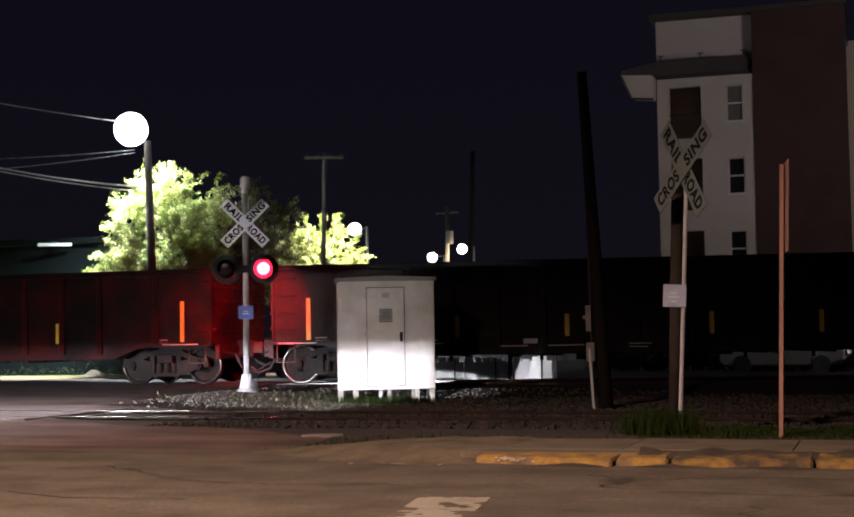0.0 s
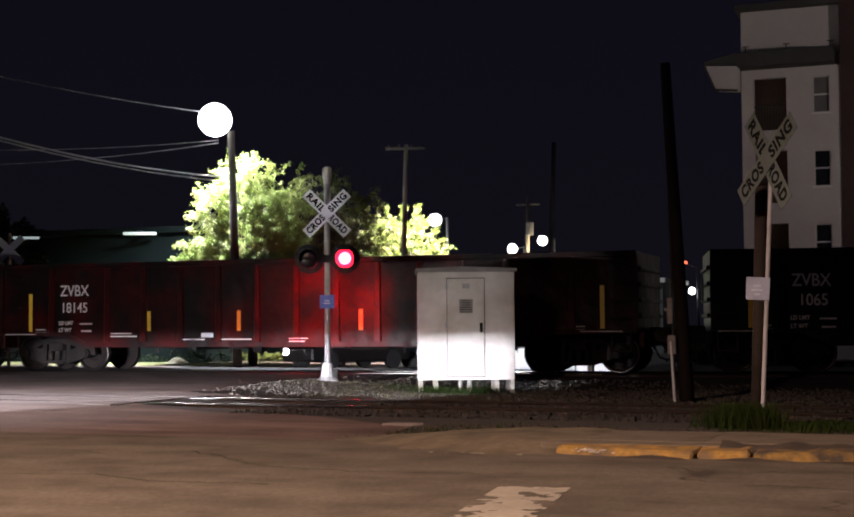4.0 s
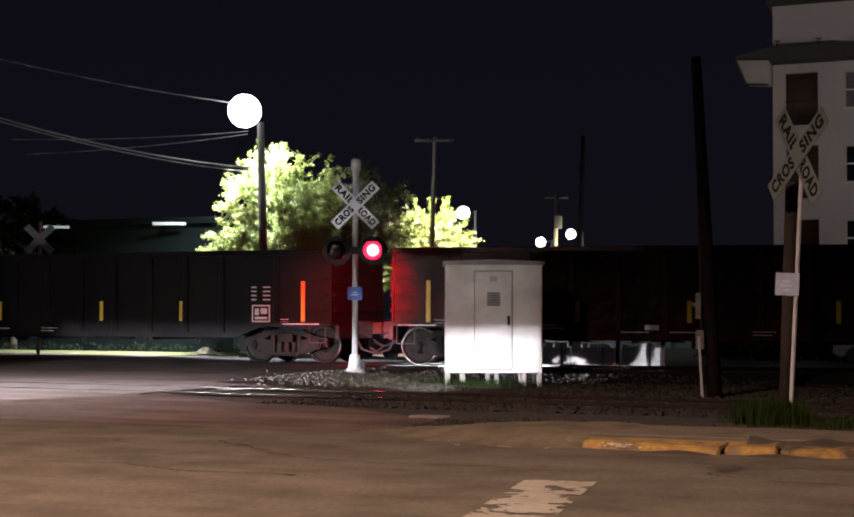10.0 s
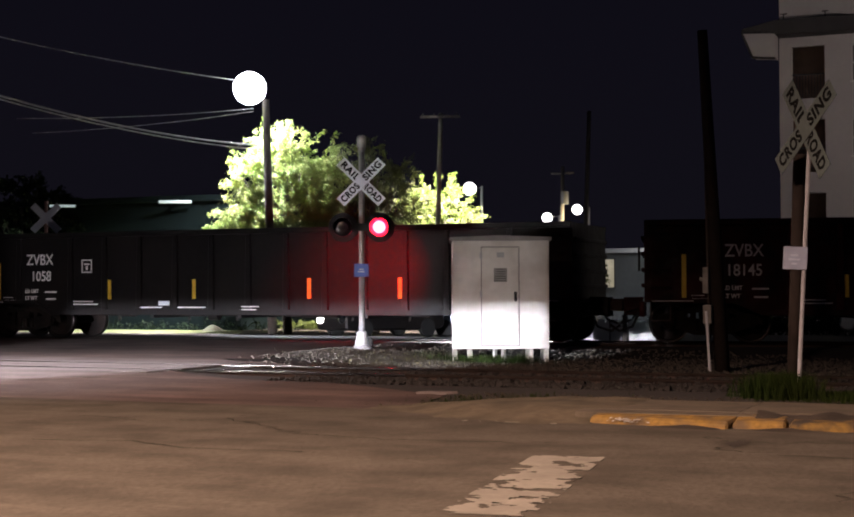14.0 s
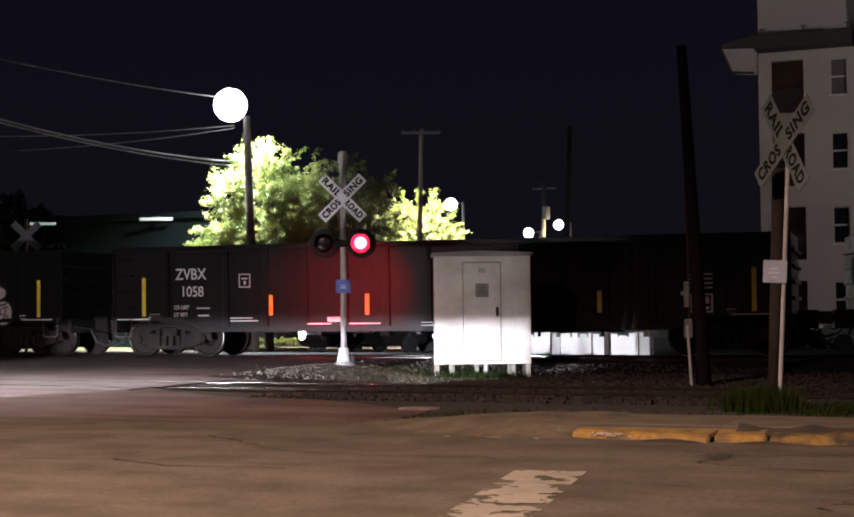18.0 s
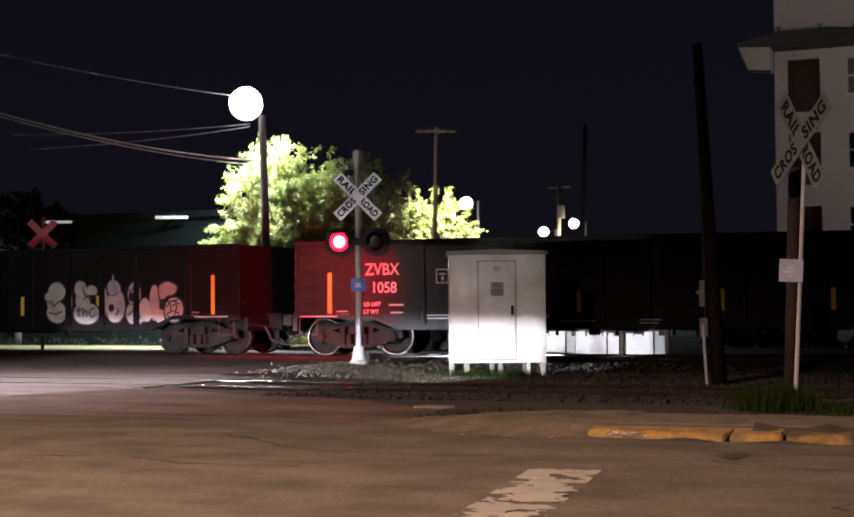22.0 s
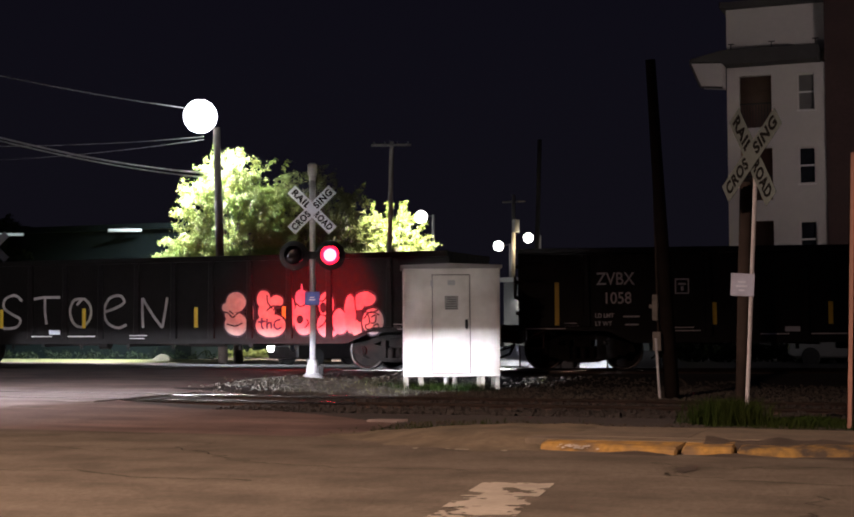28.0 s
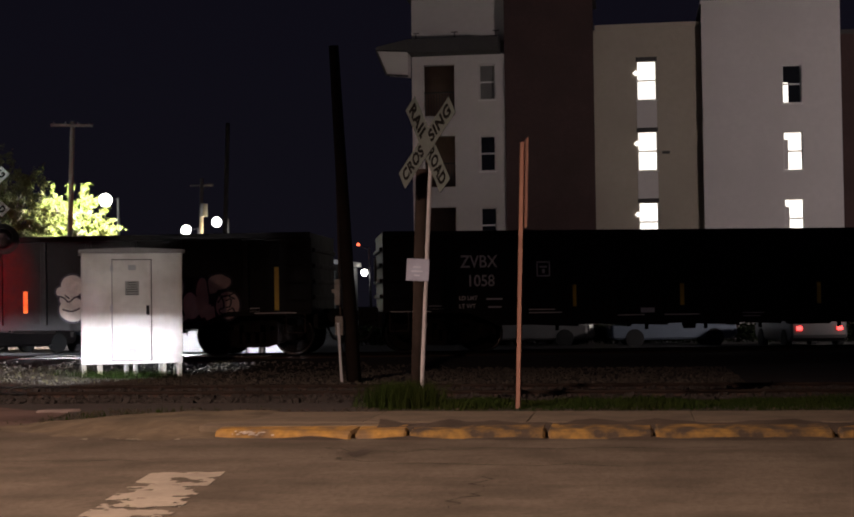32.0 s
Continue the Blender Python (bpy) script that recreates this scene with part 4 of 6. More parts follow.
SCRIPT = [
    [(4.55, 1.72), (4.35, 1.86), (4.05, 1.78), (4.0, 1.55), (4.25, 1.38), (4.5, 1.25), (4.4, 1.06), (4.05, 1.02), (3.85, 1.1)],
    [(4.85, 1.75), (5.2, 1.8), (5.7, 1.8)], [(5.25, 1.8), (5.25, 1.45), (5.3, 1.12)],
    [(6.4, 1.75), (6.12, 1.72), (6.0, 1.45), (6.1, 1.15), (6.35, 1.05), (6.58, 1.25), (6.6, 1.55), (6.4, 1.75), (6.2, 1.6)],
    [(7.02, 1.42), (7.35, 1.52), (7.58, 1.66), (7.45, 1.82), (7.15, 1.75), (7.0, 1.45), (7.1, 1.15), (7.4, 1.02), (7.65, 1.1)],
    [(8.12, 1.02), (8.1, 1.4), (8.1, 1.75)], [(8.1, 1.75), (8.38, 1.35), (8.66, 1.02)], [(8.66, 1.02), (8.74, 1.4), (8.8, 1.76)],
]
for pts in SCRIPT:
    part("graffiti_stroke", stroke([(x - 0.48, z) for x, z in pts], 0.034, GY), "spray", tagged_car, "thin white sprayed graffiti letter")
# rounded bubble letters: overlapping sprayed lobes with a dark outline
BUBBLES = (
    ("cream", (10.22, 1.62, 0.27, 0.24), (9.94, 1.49, 0.1, 0.11), (10.22, 1.09, 0.31, 0.28), (10.06, 1.32, 0.14, 0.13)),
    ("cream", (10.62, 1.35, 0.07, 0.34), (10.96, 1.68, 0.18, 0.22), (11.3, 1.63, 0.18, 0.14), (11.03, 1.38, 0.22, 0.24), (11.15, 1.06, 0.4, 0.27)),
    ("bubble", (11.69, 1.35, 0.09, 0.36), (11.99, 1.66, 0.2, 0.22), (12.04, 1.25, 0.29, 0.42)),
    ("bubble", (12.6, 1.53, 0.19, 0.31), (12.57, 1.06, 0.21, 0.28), (12.95, 1.14, 0.22, 0.3), (12.72, 1.0, 0.2, 0.22)),
    ("rose", (13.21, 1.33, 0.15, 0.45), (13.6, 1.66, 0.26, 0.17), (13.42, 1.55, 0.16, 0.15), (13.38, 0.98, 0.14, 0.2), (13.78, 1.14, 0.27, 0.31)),
)


def lobes(rings, grow, y):
    bm = bmesh.new()
    for n, (cx, cz, rx, rz) in enumerate(rings):
        yy = y - 0.0004 * n
        hub = bm.verts.new((cx, yy, cz))
        ring = []
        for k in range(28):
            a = k * math.pi / 14
            w = 1 + 0.07 * noise.noise(Vector((cx * 3 + math.cos(a), cz * 3 + math.sin(a), 1.5)))
            ring.append(bm.verts.new((cx + (rx * w + grow) * math.cos(a), yy, cz + (rz * w + grow) * math.sin(a))))
        for k in range(28):
            bm.faces.new((hub, ring[k], ring[(k + 1) % 28]))
    return bm


for coat, *rings in BUBBLES:
    part("graffiti_outline", lobes(rings, 0.045, GY - 0.003), "bubble_line", tagged_car, "dark sprayed outline")
for n, (coat, *rings) in enumerate(BUBBLES):
    part("graffiti_letter", lobes(rings, 0.0, GY - 0.008 - 0.003 * n), coat, tagged_car, "pale pink bubble graffiti letter")
TOP = GY - 0.025
part("graffiti_letter", lobes([(11.95, 1.72, 0.15, 0.17), (11.97, 1.9, 0.025, 0.14)], 0, TOP), "pale_blue", tagged_car, "pale blue sprayed highlight")
part("graffiti_outline", lobes([(11.92, 1.2, 0.09, 0.1)], 0, TOP), "bubble_line", tagged_car)
part("graffiti_outline", lobes([(12.52, 1.47, 0.085, 0.13)], 0, TOP), "bubble_line", tagged_car)
part("graffiti_outline", lobes([(13.46, 1.28, 0.07, 0.13)], 0, TOP), "bubble_line", tagged_car)
for pts in ([(9.86, 1.4), (10.02, 1.36), (10.14, 1.26), (10.3, 1.37), (10.48, 1.39)], [(10.05, 1.42), (10.16, 1.33)], [(9.98, 1.1), (10.2, 1.05), (10.4, 1.12)], [(11.06, 1.78), (11.08, 1.6), (11.2, 1.46)], [(11.05, 1.4), (11.2, 1.52), (11.42, 1.48)],
            [(11.8, 1.6), (11.95, 1.5), (12.1, 1.58)], [(12.05, 1.0), (12.14, 1.1), (12.1, 1.2)], [(12.4, 1.0), (12.55, 1.1), (12.6, 1.25), (12.5, 1.3)], [(12.3, 1.7), (12.5, 1.62), (12.6, 1.72)],
            [(13.32, 1.74), (13.36, 1.4), (13.44, 1.12)], [(13.36, 1.8), (13.6, 1.86), (13.84, 1.76)], [(12.76, 1.4), (12.72, 1.2), (12.8, 0.92)], [(12.82, 1.42), (12.95, 1.46), (13.08, 1.36)], [(11.22, 1.42), (11.32, 1.52), (11.46, 1.5)], [(12.3, 1.6), (12.36, 1.3), (12.32, 0.95)], [(10.72, 1.62), (10.76, 1.3), (10.72, 1.05)], [(13.62, 1.3), (13.76, 1.36), (13.95, 1.28)], [(13.6, 0.98), (13.8, 0.92), (13.96, 1.0)], [(13.46, 1.36), (13.5, 1.1), (13.52, 0.9)], [(13.56, 1.2), (13.66, 1.3), (13.7, 1.1), (13.6, 1.05), (13.62, 0.95)], [(13.74, 1.24), (13.86, 1.28), (13.84, 1.12), (13.74, 1.1)],
            [(13.78, 1.02), (13.9, 1.08), (13.94, 0.98)], [(13.56, 1.38), (13.72, 1.34), (13.92, 1.4)]):
    part("graffiti_outline", stroke(pts, 0.017, TOP - 0.004), "bubble_line", tagged_car)
for pts in ([(10.82, 1.14), (11.02, 1.16)], [(10.92, 1.24), (10.92, 1.02), (10.98, 0.99)], [(11.06, 1.22), (11.06, 0.98)], [(11.06, 1.1), (11.16, 1.12), (11.17, 0.98)], [(11.42, 1.2), (11.28, 1.16), (11.25, 1.04), (11.34, 0.97), (11.44, 1.02)]):
    part("graffiti_stroke", stroke(pts, 0.02, TOP - 0.004), "violet", tagged_car, "small dark sprayed tag")

# ---------------------------------------------------------------- signal cabinet
CAB = pose(-9.72, 26.93, 0, 0, 0, 22.5)
cabinet = thing("signal_cabinet", CAB, "white steel railway signal cabinet on short legs", "cabinet")
W2, D2 = 0.985, 1.3
bm = bmesh.new()
box(bm, -W2, W2, 0, D2, 0.0, 2.2)
part("body", bm, "white", cabinet, bevel=0.012)
bm = bmesh.new()
prism(bm, [(-W2 - 0.05, 2.2), (-W2 - 0.05, 2.27), (0, 2.31), (W2 + 0.05, 2.27), (W2 + 0.05, 2.2)], -0.06, D2 + 0.06)
part("roof", bm, "white_roof", cabinet, "weathered grey sheet roof", bevel=0.008)
door = part("door", (lambda b: (box(b, -0.385, 0.365, -0.028, -0.002, 0.08, 2.06), b)[1])(bmesh.new()), "white", cabinet, "white steel door", bevel=0.008)
bm = bmesh.new()
for x0, x1, z0, z1 in ((-0.4, -0.388, 0.06, 2.08), (0.368, 0.38, 0.06, 2.08), (-0.4, 0.38, 2.064, 2.078), (-0.4, 0.38, 0.062, 0.076)):
    box(bm, x0, x1, -0.004, 0.001, z0, z1)
part("door_gasket", bm, "black", cabinet)
for z in (0.3, 1.05, 1.84):
    bm = bmesh.new()
    box(bm, -0.43, -0.375, -0.04, -0.005, z, z + 0.12)
    rod(bm, (-0.4, -0.045, z - 0.01), (-0.4, -0.045, z + 0.13), 0.014, seg=8)
    part("hinge", bm, "galv", door)
bm = bmesh.new()
box(bm, 0.27, 0.33, -0.045, -0.028, 0.98, 1.16)
rod(bm, (0.3, -0.05, 1.1), (0.3, -0.09, 1.1), 0.014, seg=8)
rod(bm, (0.3, -0.09, 1.11), (0.3, -0.09, 0.96), 0.016, seg=8)
part("handle", bm, "black", door, "dark door handle")
for z0, z1, x0, x1, mt, nm in ((1.36, 1.64, -0.14, 0.13, "grey_label", "notice_plate"), (1.86, 1.96, -0.08, 0.07, "galv", "vent"), (0.2, 0.31, -0.08, 0.07, "galv", "vent")):
    bm = bmesh.new()
    box(bm, x0, x1, -0.034, -0.028, z0, z1)
    pl = part(nm, bm, mt, door, "faded grey notice plate" if nm == "notice_plate" else "small louvred vent", bevel=0.003)
    n = 6
    for i in range(n):
        bm = bmesh.new()
        z = z0 + (z1 - z0) * (i + 0.5) / n
        w = rng.uniform(0.6, 0.95) if nm == "notice_plate" else 0.85
        box(bm, x0 * w, x1 * w, -0.038, -0.034, z - 0.008, z + 0.006)
        part("notice_line" if nm == "notice_plate" else "slat", bm, "black" if nm == "notice_plate" else "galv", pl)
for x in (-0.93, -0.62, 0.62, 0.93):
    for y in (0.08, D2 - 0.1):
        bm = bmesh.new()
        box(bm, x - 0.045, x + 0.045, y - 0.045, y + 0.045, -0.33, 0.0)
        part("leg", bm, "concrete_bit", cabinet, bevel=0.01)
for x in (-0.12, 0.06):
    bm = bmesh.new()
    rod(bm, (x, 0.1, 0.0), (x, 0.1, -0.34), 0.05, seg=12)
    part("cable_pipe", bm, "galv", cabinet, smooth=True)

# ---------------------------------------------------------------- crossbucks and flashing signal


def crossbuck(parent, y, z, blade=1.22, wide=0.229, angle=45, words=True, material="sign", tilt=0):
    """Two crossed blades at height z, in front of local y."""
    for name, a, dy, text in (("blade", -angle, 0.0, "RAIL|ROAD"), ("blade", angle, -0.012, "CROS|SING")):
        m = pose(0, y + dy, z) @ pose(0, 0, 0, 0, -a + tilt, 0)
        bm = bmesh.new()
        obox(bm, m, blade, 0.006, wide)
        b = part("blade", bm, material, parent, "white crossbuck blade" if words else "weathered back of a crossbuck blade")
        if words:
            h0, h1 = text.split("|")
            mm = m @ pose(0, -0.005, -0.06) @ UP
            for word, x0, x1 in ((h0, -0.56, -0.09), (h1, 0.09, 0.56)):
                curve = bpy.data.curves.new("letters", "FONT")
                curve.body, curve.size, curve.extrude, curve.align_x, curve.offset, curve.space_character = word, 0.19, 0.001, "CENTER", 0.008, 1.12
                tmp = bpy.data.objects.new("letters", curve)
                data = bpy.data.meshes.new_from_object(tmp)
                bpy.data.objects.remove(tmp)
                xs = [v.co.x for v in data.vertices]
                k = (x1 - x0) / (max(xs) - min(xs))
                data.transform(mm @ pose((x0 + x1) / 2, 0, 0) @ Matrix.Diagonal((k, 1, 1, 1)))
                data.materials.clear()
                data.materials.append(M["ink"])
                o = new("letters", data)
                o.parent = b


def signal_head(parent, x, z, face):
    """A lamp housing with backplate, visor, glowing lens and an added disc that hides it for lamp off; face -1 looks to
    the street.
    """
    m = pose(x, face * 0.16, z) @ (pose(0, 0, 0, 90, 0, 0) if face < 0 else pose(0, 0, 0, -90, 0, 0))
    bm = bmesh.new()
    lathe(bm, m, [(0.1, -0.12), (0.17, -0.06), (0.18, 0.0), (0.175, 0.02)], 20)
    part("lamp_housing", bm, "black", parent, smooth=False)
    bm = bmesh.new()
    lathe(bm, m, [(0.19, 0.0), (0.3, 0.0), (0.3, 0.006), (0.19, 0.006)], 28, True)
    part("backplate", bm, "black", parent, "round black backplate")
    bm = bmesh.new()
    seg, a, b = 18, [], []
    for i in range(seg + 1):
        t = math.pi * (-0.12 + 1.24 * i / seg)
        for lst, r in ((a, 0.2), (b, 0.192)):
            lst.append([bm.verts.new(m @ Vector((r * math.cos(t), r * math.sin(t) * (1 if face < 0 else -1), hh))) for hh in (0.0, 0.22 + 0.08 * math.sin(max(0, t)))])
    for i in range(seg):
        for lst in (a, b):
            bm.faces.new((lst[i][0], lst[i + 1][0], lst[i + 1][1], lst[i][1]))
        bm.faces.new((a[i][1], a[i + 1][1], b[i + 1][1], b[i][1]))
    part("visor", bm, "black", parent, "black hood over the lamp")
    # glowing ring wider than the lens, painted in place of the lamp's bloom
    bm = bmesh.new()
    lathe(bm, m, [(0.132, 0.022), (0.195, 0.022), (0.195, 0.03), (0.132, 0.036)], 24, True)
    part("lens_halo", bm, "lens_halo", parent, "glowing red ring that widens the lens for its glare")
    bm = bmesh.new()
    lathe(bm, m, [(0.131, 0.024), (0.131, 0.036), (0.09, 0.046), (0.02, 0.05)], 24)
    part("lens", bm, "lens_core", parent, "glowing red ring that widens the lens for its glare centre", smooth=True)
    bm = bmesh.new()
    lathe(bm, pose(0, 0.005 * face, -0.176) @ pose(0, 0, 0, -90 * face, 0, 0), [(0.198, 0.0), (0.198, 0.006), (0.1, 0.02), (0.02, 0.024)], 24)
    sh = part("shutter", bm, "lens_off", parent, "dark red disc, added to hide the lens when the lamp is off", smooth=True)
    sh.matrix_basis = pose(x, -0.218 if face < 0 else 0.256, z + 0.176)
    return sh


SIG = pose(-12.69, 26.6, 0, 0, 0, 21)
signal = thing("crossing_signal", SIG, "galvanised crossing signal mast with crossbuck and red flashing lamps", "crossing signal")
bm = bmesh.new()
rod(bm, (0, 0, 0.1), (0, 0, 4.1), 0.062, seg=16)
part("mast", bm, "galv", signal, smooth=True)
bm = bmesh.new()
rod(bm, (0, 0, 4.1), (0, 0, 4.2), 0.075, seg=14)
rod(bm, (0, 0, 4.2), (0, 0, 4.42), 0.1, 0.1, seg=16)
rod(bm, (0, 0, 4.42), (0, 0, 4.46), 0.1, 0.06, seg=16)
part("bell", bm, "galv", signal, "grey crossing bell on the mast top")
bm = bmesh.new()
box(bm, -0.22, 0.22, -0.22, 0.22, -0.2, -0.06)
part("foundation", bm, "concrete", signal, "concrete foundation", bevel=0.02)
bm = bmesh.new()
lathe(bm, pose(0, 0, -0.06), [(0.24, 0.0), (0.24, 0.04), (0.15, 0.12), (0.11, 0.36), (0.1, 0.4)], 20)
part("mast_base", bm, "galv", signal, "cast mast base")
for k in range(4):
    a = math.pi / 4 + k * math.pi / 2
    bm = bmesh.new()
    rod(bm, (0.16 * math.cos(a), 0.16 * math.sin(a), -0.05), (0.16 * math.cos(a), 0.16 * math.sin(a), 0.03), 0.022, seg=6)
    part("bolt", bm, "galv", signal)
bm = bmesh.new()
box(bm, 0.09, 0.22, -0.06, 0.06, -0.1, 0.22)
part("junction_box", bm, "black", signal, bevel=0.01)
crossbuck(signal, -0.09, 3.47)
bm = bmesh.new()
box(bm, -0.04, 0.04, -0.085, 0.0, 3.3, 3.64)
part("bracket", bm, "galv", signal)
bm = bmesh.new()
rod(bm, (-0.42, 0, 2.52), (0.42, 0, 2.52), 0.035, seg=10)
obox(bm, pose(0, 0, 2.52), 0.2, 0.2, 0.16)
part("crossarm", bm, "black", signal, "black crossarm of the lamps")
lens_covers = [signal_head(signal, x, 2.52, -1) for x in (-0.38, 0.38)]
lens_covers += [signal_head(signal, x, 2.52, 1) for x in (-0.38, 0.38)]
bm = bmesh.new()
box(bm, -0.155, 0.155, -0.08, -0.074, 1.48, 1.76)
pl = part("notice_sign", bm, "blue", signal, "small blue notice sign", bevel=0.002)
for i, (w, zz) in enumerate(((0.05, 1.63), (0.07, 1.58))):
    bm = bmesh.new()
    box(bm, -w, w * 0.9, -0.084, -0.08, zz, zz + 0.018)
    part("notice_line", bm, "sign", pl)

RX = pose(-2.16, 15.18, 0.1) @ pose(0, 0, 0, 0, 3.0, 0) @ pose(0, 0, 0, 0, 0, -49)
right_buck = thing("crossbuck_sign", RX, "dimmed railroad crossbuck on a leaning white post", "railroad sign")
bm = bmesh.new()
prism(bm, [(-0.024, -0.15), (-0.024, 2.55), (0.024, 2.55), (0.024, -0.15)], -0.014, 0.014)
part("post", bm, "old_white", right_buck, "white painted steel post", bevel=0.006)
crossbuck(right_buck, -0.05, 2.74, tilt=6, material="dim_sign")
# the notice plate is turned towards the street
FACE = pose(0, 0, 0, 0, 0, 56)
bm = bmesh.new()
box(bm, -0.215, 0.03, -0.034, -0.028, 1.25, 1.49)
pl = part("notice_sign", bm, "old_plate", right_buck, "small pale notice plate", bevel=0.002)
pl.matrix_basis = FACE
for x0, x1, zz in ((-0.14, -0.06, 1.39), (-0.16, -0.04, 1.345), (-0.13, -0.07, 1.3)):
    bm = bmesh.new()
    box(bm, x0, x1, -0.038, -0.034, zz, zz + 0.02)
    part("notice_line", bm, "pale_blue", pl)
bm = bmesh.new()
rod(bm, (-2.3, 15.75, -0.1), (-2.205, 15.75, 2.62), 0.075, 0.07, seg=10)
solid("wooden_post", bm, "black_wood", "dark weathered wooden post behind the crossbuck", "post", smooth=True)

sp = thing("road_sign", pose(-1.08, 14.75, 0.1, 0, 1.8, 0), "road sign on a rusty post, seen edge-on", "road sign")
bm = bmesh.new()
prism(bm, [(-0.028, -0.15), (-0.028, 2.68), (0.028, 2.68), (0.028, -0.15)], -0.03, -0.02)
box(bm, -0.028, -0.02, -0.03, 0.02, -0.15, 2.68)
box(bm, 0.02, 0.028, -0.03, 0.02, -0.15, 2.68)
part("post", bm, "rust_post", sp, "rusty channel post")
bm = bmesh.new()
prism(bm, [(-0.3, 1.78), (-0.3, 2.7), (0.3, 2.7), (0.3, 1.78)], -0.004, 0.004)
bmesh.ops.rotate(bm, verts=bm.verts[:], cent=(0, 0, 0), matrix=Matrix.Rotation(radians(98.5), 3, "Z"))
bmesh.ops.translate(bm, verts=bm.verts[:], vec=(0.04, -0.02, 0))
part("panel", bm, "rust_post", sp, "faded red sign panel")

# back of the crossbuck on the far side of the street
LX = pose(-30.1, 38.5, 0, 0, 0, 30)
lb = thing("crossbuck_sign", LX, "back of a far crossbuck on its mast", "railroad sign")
bm = bmesh.new()
rod(bm, (0, 0, -0.3), (0, 0, 4.3), 0.06, seg=12)
part("mast", bm, "rust_post", lb, smooth=True)
crossbuck(lb, -0.07, 3.72, words=False)
# the arm is no lamp; the tube material's glow makes it pale
bm = bmesh.new()
rod(bm, (0.1, 0.05, 4.14), (0.95, 0.05, 4.14), 0.045, seg=8)
part("arm", bm, "tube", lb, "horizontal arm made pale by a faint glow")

# ---------------------------------------------------------------- poles, lamps and cables


def pole(name, base, tip, r0, r1, label, category="utility pole", material="wood_pole"):
    p = thing(name, pose(*base), label, category)
    bm = bmesh.new()
    rod(bm, (0, 0, -0.3), Vector(tip) - Vector(base), r0, r1, seg=12)
    part("pole", bm, material, p, smooth=True)
    return p


def globe(parent, at, r, material):
    bm = bmesh.new()
    bmesh.ops.create_uvsphere(bm, u_segments=20, v_segments=12, radius=r)
    bmesh.ops.translate(bm, verts=bm.verts[:], vec=at)
    g = part("lamp_globe", bm, material, parent, "glowing white ball for a lamp with its glare", smooth=True)
    g.visible_shadow = False
    return g


sl = pole("street_lamp", (-24.55, 44.1, -0.4), (-24.7, 43.86, 8.1), 0.17, 0.12, "wooden street lamp pole with a bright white lamp", "street lamp", "dark_pole")
# ball sized to the lamp's glare, much larger than the lamp itself
globe(sl, Vector((-25.21, 43.6, 8.5)) - Vector((-24.55, 44.1, -0.4)), 0.6, "globe")
bm = bmesh.new()
rod(bm, Vector((-24.7, 43.86, 8.0)) - Vector((-24.55, 44.1, -0.4)), Vector((-25.15, 43.6, 8.5)) - Vector((-24.55, 44.1, -0.4)), 0.03, seg=8)
part("lamp_arm", bm, "galv", sl)

tp = pole("utility_pole", (-19.73, 47.6, -0.42), (-19.4, 47.4, 7.75), 0.1, 0.08, "wooden utility pole with a crossarm", material="pale_pole")
bm = bmesh.new()
obox(bm, pose(0.34, -0.3, 8.02, 0, 0, 20), 1.45, 0.08, 0.09)
part("crossarm", bm, "pale_pole", tp)
for e in (-0.62, -0.22, 0.22, 0.62):
    bm = bmesh.new()
    c = pose(0.34, -0.3, 8.06, 0, 0, 20) @ Vector((e, 0, 0))
    lathe(bm, Matrix.Translation(c), [(0.03, 0.0), (0.036, 0.04), (0.026, 0.08), (0.012, 0.1)], 8)
    part("insulator", bm, "cable", tp)
tp2 = pole("utility_pole", (-29.9, 95.5, -0.4), (-29.7, 95.4, 10.2), 0.17, 0.13, "far utility pole with a transformer", material="pale_pole")
bm = bmesh.new()
obox(bm, pose(0.2, -0.1, 10.1), 1.7, 0.1, 0.12)
part("crossarm", bm, "pale_pole", tp2)
bm = bmesh.new()
rod(bm, (0.4, -0.25, 7.9), (0.4, -0.25, 8.8), 0.25, seg=14)
part("transformer", bm, "galv", tp2)
pole("utility_pole", (-22.8, 76.95, -0.4), (-22.3, 76.7, 11.5), 0.15, 0.12, "bare dark utility pole")
wp = pole("utility_pole", (-4.85, 25.05, -0.4), (-5.1, 24.65, 5.75), 0.14, 0.09, "leaning dark wooden pole with a meter box", material="black_wood")
bm = bmesh.new()
rod(bm, (-0.2, -0.2, 0.3), (-0.26, -0.24, 4.4), 0.022, seg=8)
part("conduit", bm, "dark_pole", wp, smooth=True)
bm = bmesh.new()
obox(bm, pose(-0.25, -0.26, 1.74), 0.1, 0.1, 0.46)
obox(bm, pose(-0.33, -0.26, 1.76), 0.06, 0.06, 0.07)
part("switch_box", bm, "grey_label", wp, "narrow grey switch box", bevel=0.01)
bm = bmesh.new()
obox(bm, pose(-0.22, -0.28, 1.14), 0.15, 0.12, 0.34)
part("meter_box", bm, "grey_label", wp, bevel=0.015)
bm = bmesh.new()
rod(bm, (-5.02, 24.7, -0.35), (-5.08, 24.7, 0.8), 0.026, seg=8)
solid("marker_post", bm, "sign", "short white marker post beside the wooden pole", "post")

